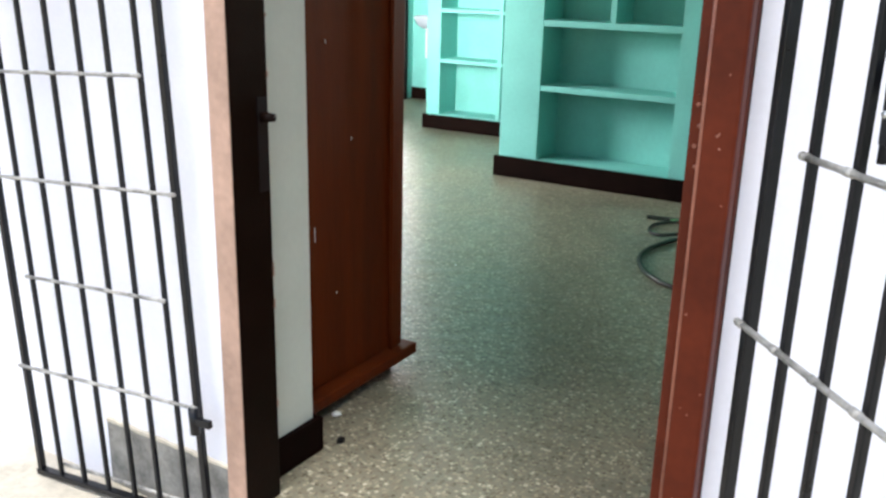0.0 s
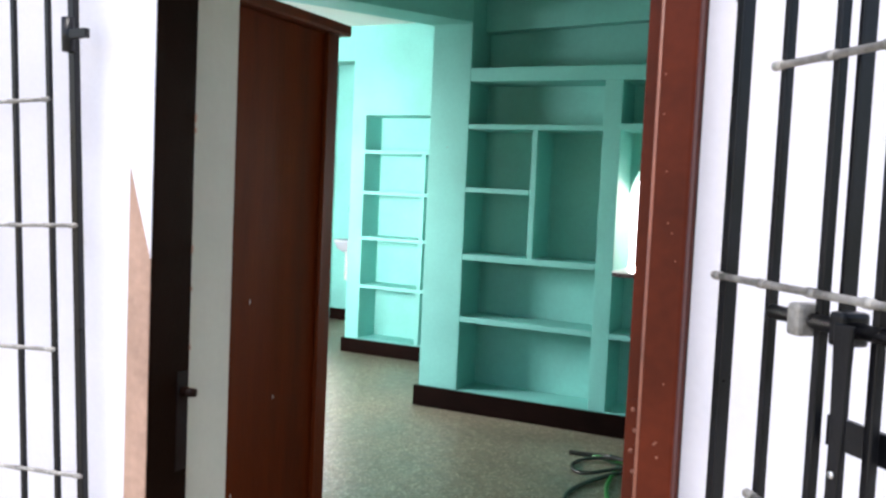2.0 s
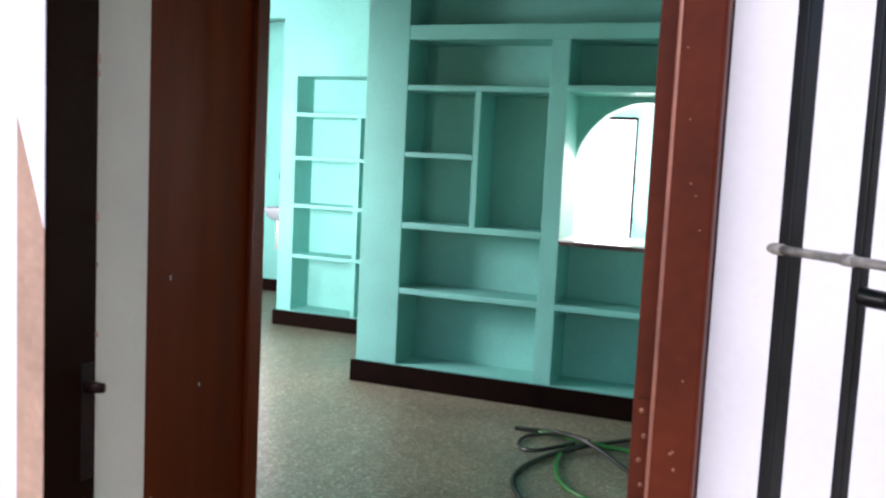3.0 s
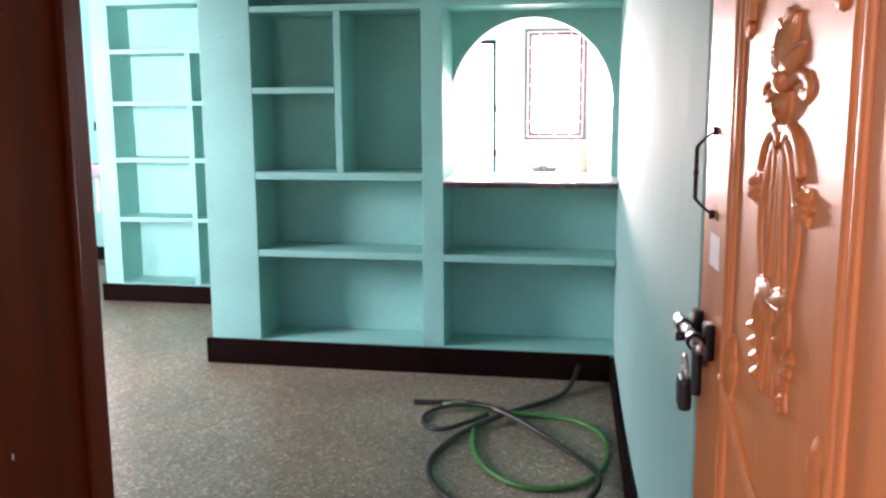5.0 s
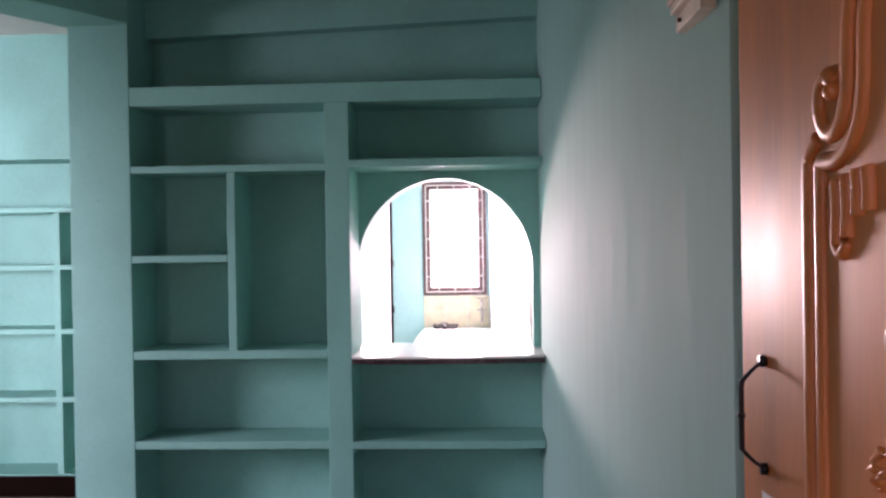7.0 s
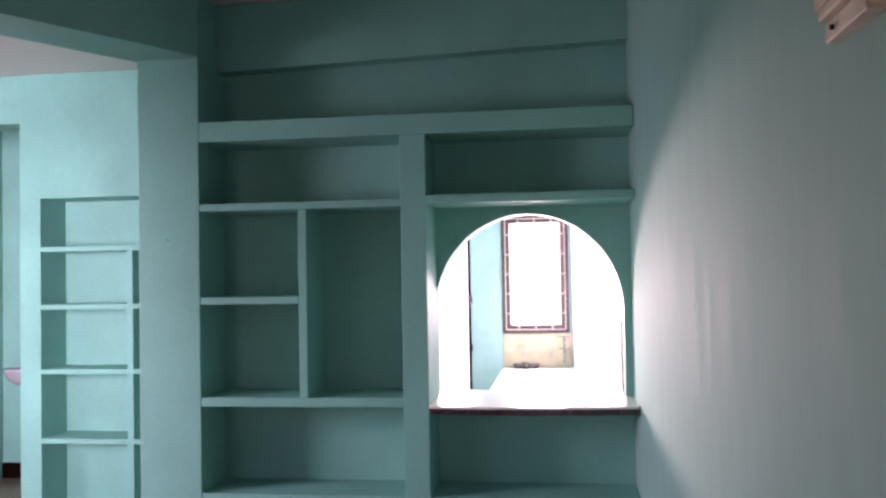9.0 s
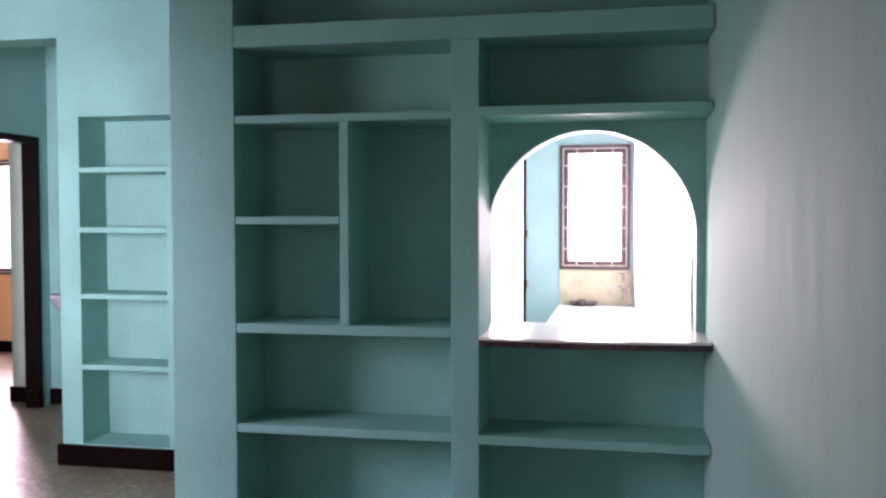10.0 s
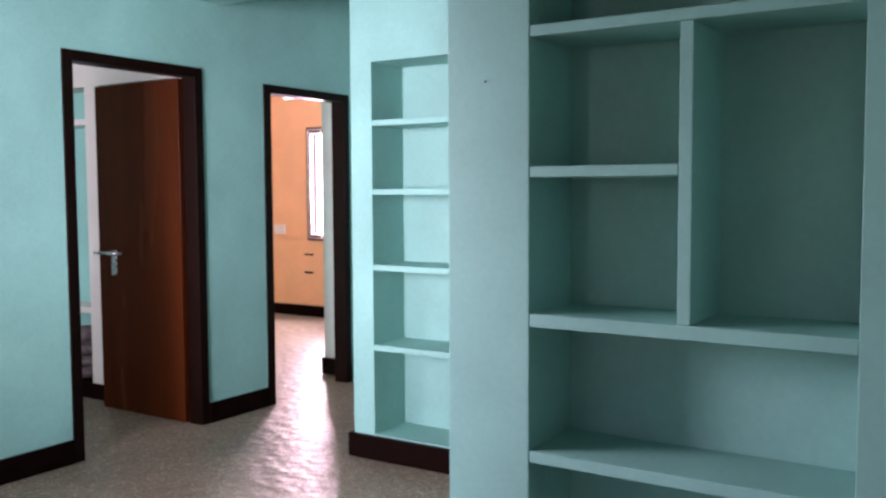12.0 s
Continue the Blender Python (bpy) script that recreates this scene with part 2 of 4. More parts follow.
setting("wall_right", bm, STREAK, "mint green brushed plaster wall beside the door", "wall")
setting("wall_right_recess", pierced("x", 0.18, 0.385, 1.607, 2.648, 0, CEILING, []), MINT, "mint green recessed wall behind the door", "wall")
# left wall with the two inner doors and a hall window
setting("wall_left", pierced("x", LEFT - 0.10, LEFT, 1.30, 8.5, 0, CEILING, [(5.70, 6.55, 0, 2.11), (7.16, 7.94, 0, 2.07), (2.95, 4.25, 0.85, 2.2)]), MINT, "mint green wall with two doorways", "wall")
# niche wall, lintel over the passage and the passage's end wall
NICHE = (-3.60, -2.40, 0.133, 2.08)
setting("wall_niche", pierced("y", 6.55, 6.83, -3.735, -2.0, 0, CEILING, [NICHE]), MINT, "bright mint wall with a built-in shelf niche", "wall")
setting("lintel_passage", box(bmesh.new(), LEFT + 0.002, -3.737, 6.552, 6.77, 2.55, CEILING - 0.002), MINT, "mint green lintel over the passage", "beam")
setting("wall_passage_end", pierced("y", 8.1, 8.25, LEFT + 0.002, -2.0, 0, CEILING, []), MINT, "mint green end wall of the passage", "wall")
setting("wall_passage_side", pierced("x", -2.302, -2.05, 6.832, 8.098, 0, CEILING, []), MINT, "mint green passage wall", "wall")
# column and diagonal beam
setting("column", box(bmesh.new(), -2.285, -2.002, 5.2, 6.548, 0, CEILING - 0.002, 0.004), MINT, "mint green column ending the shelf wall", "column")
bm = bmesh.new()
a, b = Vector((-2.115, 5.24, 0)), Vector((-3.98, 2.05, 0))
side = Vector((b - a).normalized().cross(Vector((0, 0, 1)))) * 0.146
vs = [bm.verts.new((p.x + s * side.x, p.y + s * side.y, z)) for z in (2.55, CEILING - 0.001) for p, s in ((a, 1), (b, 1), (b, -1), (a, -1))]
for f in ((0, 1, 2, 3), (4, 5, 6, 7), (0, 1, 5, 4), (1, 2, 6, 5), (2, 3, 7, 6), (3, 0, 4, 7)):
    bm.faces.new([vs[i] for i in f])
setting("beam_diagonal", bm, MINT, "mint green ceiling beam running diagonally from the column", "beam")

# wall behind the shelves, with the arched hatch to the kitchen
FRONT, BACK = 5.2, 5.5
AX, AR, AZ0, AZS, ARISE = -0.575, 0.425, 1.022, 1.40, 0.44


def arched_wall():
    bm = bmesh.new()
    y0, y1 = BACK, BACK + 0.13

    def quad(*c):
        bm.faces.new([bm.verts.new(q) for q in c])

    def slab(x0, x1, z0, z1):
        box(bm, x0, x1, y0, y1, z0, z1)

    slab(-2.0, AX - AR, 0, CEILING - 0.002)
    slab(AX + AR, RIGHT - 0.001, 0, CEILING - 0.002)
    slab(AX - AR, AX + AR, 0, AZ0 - 0.04)
    slab(AX - AR, AX - AR + 0.0005, AZ0, AZS)
    N = 40
    pts = [(AX - AR * math.cos(math.pi * i / N), AZS + ARISE * math.sin(math.pi * i / N)) for i in range(N + 1)]
    top = CEILING - 0.002
    for (xa, za), (xb, zb) in zip(pts, pts[1:]):
        quad((xa, y0, za), (xb, y0, zb), (xb, y0, top), (xa, y0, top))
        quad((xa, y1, za), (xb, y1, zb), (xb, y1, top), (xa, y1, top))
        quad((xa, y0, za), (xb, y0, zb), (xb, y1, zb), (xa, y1, za))
    return bm


setting("wall_kitchen", arched_wall(), MINT, "mint green wall with an arched kitchen hatch", "wall")
bm = box(bmesh.new(), -2.0, RIGHT - 0.002, 5.41, BACK - 0.001, 2.53, CEILING - 0.003)
for v in bm.verts:
    if v.co.z < 2.6:
        v.co.z += 0.033 * (v.co.x + 2.0)
setting("beam_shelf", bm, MINT, "mint green beam above the shelf wall", "beam")

# the built-in shelf wall
shelf = thing("built_in_shelf", (-1.05, 5.35, 0), "mint green plastered built-in shelf wall with open bays", "shelf")
X0, X1, X2, X3 = -2.0, -1.1, -0.99, RIGHT - 0.001
part("base", box(bmesh.new(), X0, X3, FRONT, BACK - 0.001, 0, 0.142, 0.003), MINT, shelf)
part("top_fascia", box(bmesh.new(), X0, X3, FRONT, BACK - 0.001, 2.175, 2.262, 0.003), MINT, shelf)
part("post", box(bmesh.new(), X1, X2, FRONT + 0.001, BACK - 0.001, 0.143, 2.174, 0.003), MINT, shelf)
part("divider", box(bmesh.new(), -1.554, -1.517, FRONT + 0.002, BACK - 0.001, 1.051, 1.865, 0.003), MINT, shelf)
for x0, x1, z, th in ((X0, X1, 1.883, 0.032), (X0, -1.555, 1.472, 0.032), (X0, X1, 1.030, 0.040), (X0, X1, 0.615, 0.036), (X2, X3, 1.893, 0.036), (X2, X3, 0.612, 0.036)):
    part("shelf_board", box(bmesh.new(), x0, x1, FRONT + 0.001, BACK - 0.001, z - th / 2, z + th / 2, 0.003), MINT, shelf)

# granite hatch counter with a slightly bowed front
bm = bmesh.new()
n = 16
ring = [(X2 - 0.03 + (X3 - X2 + 0.03) * i / n, FRONT - 0.012 - 0.03 * math.sin(math.pi * i / n)) for i in range(n + 1)] + [(X3, FRONT + 0.75), (AX + AR, FRONT + 0.75), (AX - AR, FRONT + 0.75)]
ring = [(X2 + 0.002, FRONT - 0.012)] + ring[1:n + 1] + [(X3, BACK - 0.002), (X2 + 0.002, BACK - 0.002)]
lo = [bm.verts.new((x, y, 0.985)) for x, y in ring]
hi = [bm.verts.new((x, y, 1.018)) for x, y in ring]
bm.faces.new(lo), bm.faces.new(hi)
for i in range(len(ring)):
    j = (i + 1) % len(ring)
    bm.faces.new((lo[i], lo[j], hi[j], hi[i]))
counter = tagged(link("hatch_counter", bm, TILE), "pale polished stone hatch counter with a dark edge", "counter")
bm = bmesh.new()
edge = [(x, y - 0.003) for x, y in ring[:n + 1]]
for (xa, ya), (xb, yb) in zip(edge, edge[1:]):
    q = [bm.verts.new(c) for c in ((xa, ya, 0.984), (xb, yb, 0.984), (xb, yb, 1.008), (xa, ya, 1.008), (xa, ya + 0.002, 0.984), (xb, yb + 0.002, 0.984), (xb, yb + 0.002, 1.008), (xa, ya + 0.002, 1.008))]
    for f in ((0, 1, 2, 3), (4, 5, 6, 7), (3, 2, 6, 7), (0, 1, 5, 4)):
        bm.faces.new([q[k] for k in f])
part("edge_strip", bm, GRANITE, counter, "dark stone edge strip")
part("hatch_sill", box(bmesh.new(), AX - AR, AX + AR, BACK - 0.001, BACK + 0.225, 0.985, 1.016, 0.002), TILE, counter)


# skirting boards
def skirting(x0, x1, y0, y1, h=0.125):
    setting("baseboard", box(bmesh.new(), x0, x1, y0, y1, 0.001, h, 0.003), SKIRT, "dark brown painted skirting", "skirting")


skirting(-2.31, RIGHT - 0.019, FRONT - 0.03, FRONT - 0.001, 0.138)
skirting(-2.31, -2.286, FRONT, 6.52)
bm = bmesh.new()
plan = [(RIGHT - 0.018, FRONT - 0.002), (RIGHT + 0.003, FRONT - 0.002), (-0.057, 3.7), (0.029, 2.652), (0.013, 2.652), (-0.073, 3.7)]
lo, hi = [[bm.verts.new((x, y, z)) for x, y in plan] for z in (0.001, 0.125)]
bm.faces.new(lo), bm.faces.new(hi)
for i in range(6):
    bm.faces.new((lo[i], lo[(i + 1) % 6], hi[(i + 1) % 6], hi[i]))
setting("baseboard", bm, SKIRT, "dark brown painted skirting", "skirting")
skirting(-3.757, -2.312, 6.522, 6.549)
skirting(-3.757, -3.736, 6.55, 8.07)
skirting(LEFT + 0.001, LEFT + 0.020, 3.0, 5.658)
skirting(LEFT + 0.001, LEFT + 0.020, 6.594, 7.113)
skirting(LEFT + 0.001, -3.759, 8.08, 8.099)
skirting(-0.969, -0.948, 1.384, 1.625, 0.105)
skirting(-3.4, -0.970, 1.606, 1.625, 0.105)

# niche shelves
niche = thing("niche_shelf", (-3.07, 6.67, 0.14), "bright mint built-in niche with five plastered shelves", "shelf")
NX0, NX1, NZ0, NZ1 = NICHE
part("back", box(bmesh.new(), NX0 - 0.02, NX1 + 0.02, 6.832, 6.87, 0.1, 2.1), MINT, niche)
DIV = -3.022
part("divider", box(bmesh.new(), DIV - 0.02, DIV + 0.02, 6.552, 6.829, NZ0 + 0.001, 1.750, 0.002), MINT, niche)
for z in (1.766, 1.411, 1.016, 0.594):
    runs = ((NX0 + 0.001, NX1 - 0.001),) if z > 1.7 else ((NX0 + 0.001, DIV - 0.0205), (DIV + 0.0205, NX1 - 0.001))
    for a, b in runs:
        part("shelf_board", box(bmesh.new(), a, b, 6.551, 6.83, z - 0.015, z + 0.015, 0.002), MINT, niche)


# ---------------------------------------------------------------- doors
def door_frame(name, y0, y1, top, label):
    f = thing(name, (LEFT, (y0 + y1) / 2, 0), label, "door frame", kind="structure")
    for a in (y0, y1 - 0.06):
        part("jamb", box(bmesh.new(), LEFT - 0.104, LEFT + 0.012, a, a + 0.06, 0, top, 0.004), DARKFRAME, f)
    part("head", box(bmesh.new(), LEFT - 0.104, LEFT + 0.012, y0 + 0.061, y1 - 0.061, top - 0.055, top, 0.004), DARKFRAME, f)
    return f


door_frame("door_frame_1", 5.660, 6.592, 2.15, "dark brown painted wooden door frame")
door_frame("door_frame_2", 7.115, 7.985, 2.11, "dark brown painted wooden door frame")
leaf = thing("door_1", (LEFT - 0.1, 6.5, 0), "dark polished wooden door leaf standing open", "door")
part("leaf", box(bmesh.new(), LEFT - 0.88, LEFT - 0.10, 6.50, 6.535, 0.012, 2.09, 0.003), LEAFWOOD, leaf)

# entrance frame
ef = thing("entrance_frame", (-0.45, 1.4, 0), "red-brown and dark painted wooden entrance door frame", "door frame", kind="structure")
lj = part("jamb", box(bmesh.new(), -0.960, -0.898, 1.262, 1.383, -0.01, 2.08, 0.003), DARKFRAME, ef, "dark brown jamb")
bm = box(bmesh.new(), -0.959, -0.899, 1.2585, 1.2615, 0, 1.36)
for v in bm.verts:
    if v.co.z > 1:
        v.co.z = 1.48 if v.co.x < -0.93 else 1.29
part("worn_face", bm, TAN, lj, "worn pinkish primer face")
bm = box(bmesh.new(), -0.959, -0.899, 1.2585, 1.2615, 1.3, 2.078)
for v in bm.verts:
    if v.co.z < 1.5:
        v.co.z = 1.482 if v.co.x < -0.93 else 1.292
part("painted_face", bm, WHITE, lj, "white overpainted upper face")
part("strike_plate", box(bmesh.new(), -0.8975, -0.8955, 1.345, 1.378, 0.82, 1.04, 0.001), IRON, lj, "dark strike plate")
part("latch_knob", cyl(bmesh.new(), (-0.898, 1.362, 0.994), (-0.868, 1.372, 0.994), 0.013, 12, 0.009), DARKFRAME, lj, "worn latch stub", True)
for z in (0.85, 1.015):
    part("screw_hole", cyl(bmesh.new(), (-0.8954, 1.338, z), (-0.8942, 1.338, z), 0.005, 10), DARKFRAME, lj)
rnd = random.Random(21)
for k in range(9):
    z = rnd.uniform(0.25, 1.9)
    part("chipped_edge", box(bmesh.new(), -0.9005, -0.8965, 1.3805, 1.3845, z, z + rnd.uniform(0.006, 0.03)), TAN, lj, "pale chip in the jamb edge")
rj = part("jamb", box(bmesh.new(), 0.136, 0.192, 1.222, 1.259, -0.01, 2.08, 0.006), FRAME, ef)
part("door_stop", box(bmesh.new(), 0.106, 0.192, 1.260, 1.330, -0.01, 2.08, 0.004), FRAME, rj)
part("jamb_lining", box(bmesh.new(), 0.112, 0.164, 1.3315, 1.470, -0.01, 2.08, 0.003), FRAME, rj)
# bead lighter than the jamb: the edge's highlight is put into its colour
part("edge_bead", cyl(bmesh.new(), (0.1365, 1.224, 0), (0.1365, 1.224, 2.07), 0.003, 8), WORNLITFRAME, rj, "edge bead with its highlight painted in", True)
for z in (1.08, 1.85):
    hp = part("hinge", box(bmesh.new(), 0.109, 0.133, 1.2572, 1.2598, z - 0.065, z + 0.065, 0.0008), FRAME, rj, "painted hinge plate")
    for k in range(4):
        part("screw", cyl(bmesh.new(), (0.124 - 0.005 * (k % 2), 1.2575, z - 0.050 + 0.033 * k), (0.124 - 0.005 * (k % 2), 1.2555, z - 0.050 + 0.033 * k), 0.0042, 10, 0.003), WORNLITFRAME, hp, "worn screw head", True)
rnd = random.Random(11)
for k in range(22):
    z, x = rnd.uniform(0.3, 2.0), rnd.uniform(0.142, 0.187)
    part("paint_nick", cyl(bmesh.new(), (x, 1.2212, z), (x, 1.2225, z), rnd.uniform(0.0009, 0.0024), 7), WORNLITFRAME, rj, "pale nick in the paint")
part("head", box(bmesh.new(), -0.960, 0.192, 1.230, 1.383, 2.081, 2.155, 0.004), FRAME, ef)
# bare cement where the plaster has broken off
bm = bmesh.new()
n = 26
low, high = [], []
for i in range(n + 1):
    x = -1.43 + (1.43 - 0.963) * i / n
    low.append(bm.verts.new((x, 1.2715, -0.089)))
    high.append(bm.verts.new((x, 1.2715, 0.103 + 0.006 * noise.noise((x * 22, 0, 0)))))
for i in range(n):
    bm.faces.new((low[i], low[i + 1], high[i + 1], high[i]))
ext = bmesh.ops.extrude_face_region(bm, geom=bm.faces[:])["geom"]
for v in ext:
    if isinstance(v, bmesh.types.BMVert):
        v.co.y += 0.0025
setting("wall_foot_patch", bm, CEMENT, "bare grey cement strip at the wall foot", "plaster patch")
# broken plaster edge above it
bm = bmesh.new()
ring = []
for i in range(n + 1):
    x = -1.43 + (1.43 - 0.963) * i / n
    z = 0.103 + 0.006 * noise.noise((x * 22, 0, 0))
    h = 0.010 + 0.007 * noise.noise((x * 31, 3, 0))
    ring.append([bm.verts.new((x, y, zz)) for y, zz in ((1.2745, z), (1.2695, z + 0.001), (1.2690, z + h), (1.2745, z + h + 0.004))])
for a, b in zip(ring, ring[1:]):
    for k in range(4):
        bm.faces.new((a[k], a[(k + 1) % 4], b[(k + 1) % 4], b[k]))
bm.faces.new(ring[0]), bm.faces.new(ring[-1])
setting("plaster_edge", bm, STONE, "broken brownish plaster edge above bare cement", "plaster patch")

# carved entrance leaf
HX, HY, EXX, EXY = 0.120, 1.500, 0.031, 2.606
ang = math.atan2(EXY - HY, EXX - HX)
WIDTH = math.hypot(EXX - HX, EXY - HY)
cd = thing("carved_door", (HX, HY, 0), "open varnished teak front door with carved flower reliefs", "door")
cd.rotation_euler = (0, 0, ang)
bpy.context.view_layer.update()


def on_leaf(name, bm, material, label="", smooth=False, parent=None):
    """Local frame of the leaf: x from the hinge to the free edge, y out of the seen face, z up."""
    bm.transform(cd.matrix_world)
    return part(name, bm, material, parent or cd, label, smooth)


panel = on_leaf("panel", box(bmesh.new(), 0, WIDTH, -0.038, 0, 0.015, 2.07, 0.004), TEAK)

# wooden cupboard behind the entrance wall
cb = thing("cupboard", (-1.6, 2.0, 0), "tall red-brown wooden cupboard with projecting top board", "cupboard")
part("body", box(bmesh.new(), -2.1, -1.112, 1.635, 2.245, 0.076, 1.925, 0.004), WOOD, cb)
# recessed foot, darker than the wood: the shade under the board is coloured in
part("plinth", box(bmesh.new(), -2.08, -1.13, 1.645, 2.225, 0, 0.034), DARKFRAME, cb)
part("top_board", box(bmesh.new(), -2.13, -1.078, 1.628, 2.285, 1.926, 1.962, 0.008), WOOD, cb)
part("base_board", box(bmesh.new(), -2.13, -1.058, 1.628, 2.285, 0.035, 0.075, 0.008), WOOD, cb)
part("edge_moulding", box(bmesh.new(), -1.111, -1.098, 2.18, 2.245, 0.077, 1.925, 0.004), WOOD, cb)
part("bead", cyl(bmesh.new(), (-1.099, 2.18, 0.077), (-1.099, 2.18, 1.925), 0.006, 10), WOOD, cb, "", True)
for y, z, h in ((1.80, 0.55, 0.045), (1.86, 1.12, 0.012), (1.98, 0.83, 0.010), (1.9, 0.36, 0.008)):
    part("scratch", box(bmesh.new(), -1.1115, -1.1105, y - 0.0016, y + 0.0016, z, z + h), CHIP, cb, "pale scratch")

# ---------------------------------------------------------------- relief of the carved door
def tube(pts, r, closed=False, flat=0.7, seg=8):
    """A rounded bead along points (u from the free edge, z) on the leaf, half sunk in it; r may taper."""
    bm = bmesh.new()
    fine = []
    P = [Vector((WIDTH - u, 0, z)) for u, z in pts]
    for i in range(len(P) - 1):
        p0, p1, p2, p3 = P[max(i - 1, 0)], P[i], P[i + 1], P[min(i + 2, len(P) - 1)]
        for k in range(6):
            t = k / 6
            fine.append(0.5 * (2 * p1 + (p2 - p0) * t + (2 * p0 - 5 * p1 + 4 * p2 - p3) * t * t + (3 * p1 - p0 - 3 * p2 + p3) * t ** 3))
    fine.append(P[-1])
    rings = []
    for i, p in enumerate(fine):
        d = (fine[min(i + 1, len(fine) - 1)] - fine[max(i - 1, 0)]).normalized()
        side = Vector((-d.z, 0, d.x))
        f = i / (len(fine) - 1)
        rad = r if not isinstance(r, tuple) else r[0] + (r[1] - r[0]) * f
        rings.append([bm.verts.new(p + side * rad * math.cos(2 * math.pi * k / seg) + Vector((0, rad * flat * math.sin(2 * math.pi * k / seg), 0))) for k in range(seg)])
    for a, b in zip(rings, rings[1:]):
        for k in range(seg):
            bm.faces.new((a[k], a[(k + 1) % seg], b[(k + 1) % seg], b[k]))
    bm.faces.new(rings[0]), bm.faces.new(rings[-1])
    return bm


def petal(u, z, du, dz, w):
    """A pointed raised leaf from (u, z) reaching by (du, dz), w wide."""
    bm = bmesh.new()
    d = Vector((-du, 0, dz))
    side = Vector((-d.z, 0, d.x)).normalized()
    o = Vector((WIDTH - u, 0, z))
    n = 8
    l, m, r = [], [], []
    for i in range(n + 1):
        t = i / n
        k = w / 2 * math.sin(math.pi * (0.08 + 0.92 * t) ** 0.8) + 0.0015
        p = o + d * t
        l.append(bm.verts.new(p + side * k))
        m.append(bm.verts.new(p + Vector((0, 0.004 + 0.012 * math.sin(math.pi * min(1, t + 0.1)), 0))))
        r.append(bm.verts.new(p - side * k))
    for i in range(n):
        bm.faces.new((l[i], l[i + 1], m[i + 1], m[i]))
        bm.faces.new((m[i], m[i + 1], r[i + 1], r[i]))
    return bm


UC = WIDTH / 2


def rimmed(name, u, z, du, dz, w, rim=0.0042):
    """A hollowed petal with a rounded raised rim."""
    leaf_part = on_leaf(name, petal(u, z, du, dz, w * 0.9), TEAK, "", True)
    n, length = 8, math.hypot(du, dz)
    nx, nz = -dz / length, du / length
    loop = []
    for k in range(2 * n + 1):
        t = k / n if k <= n else 2 - k / n
        sd = 1 if k <= n else -1
        h = sd * w / 2 * math.sin(math.pi * t ** 0.75) ** 0.8
        loop.append((u + du * t + nx * h, z + dz * t + nz * h))
    on_leaf("rim", tube(loop, rim, flat=1.5, seg=6), TEAK, "", True, leaf_part)
    return leaf_part


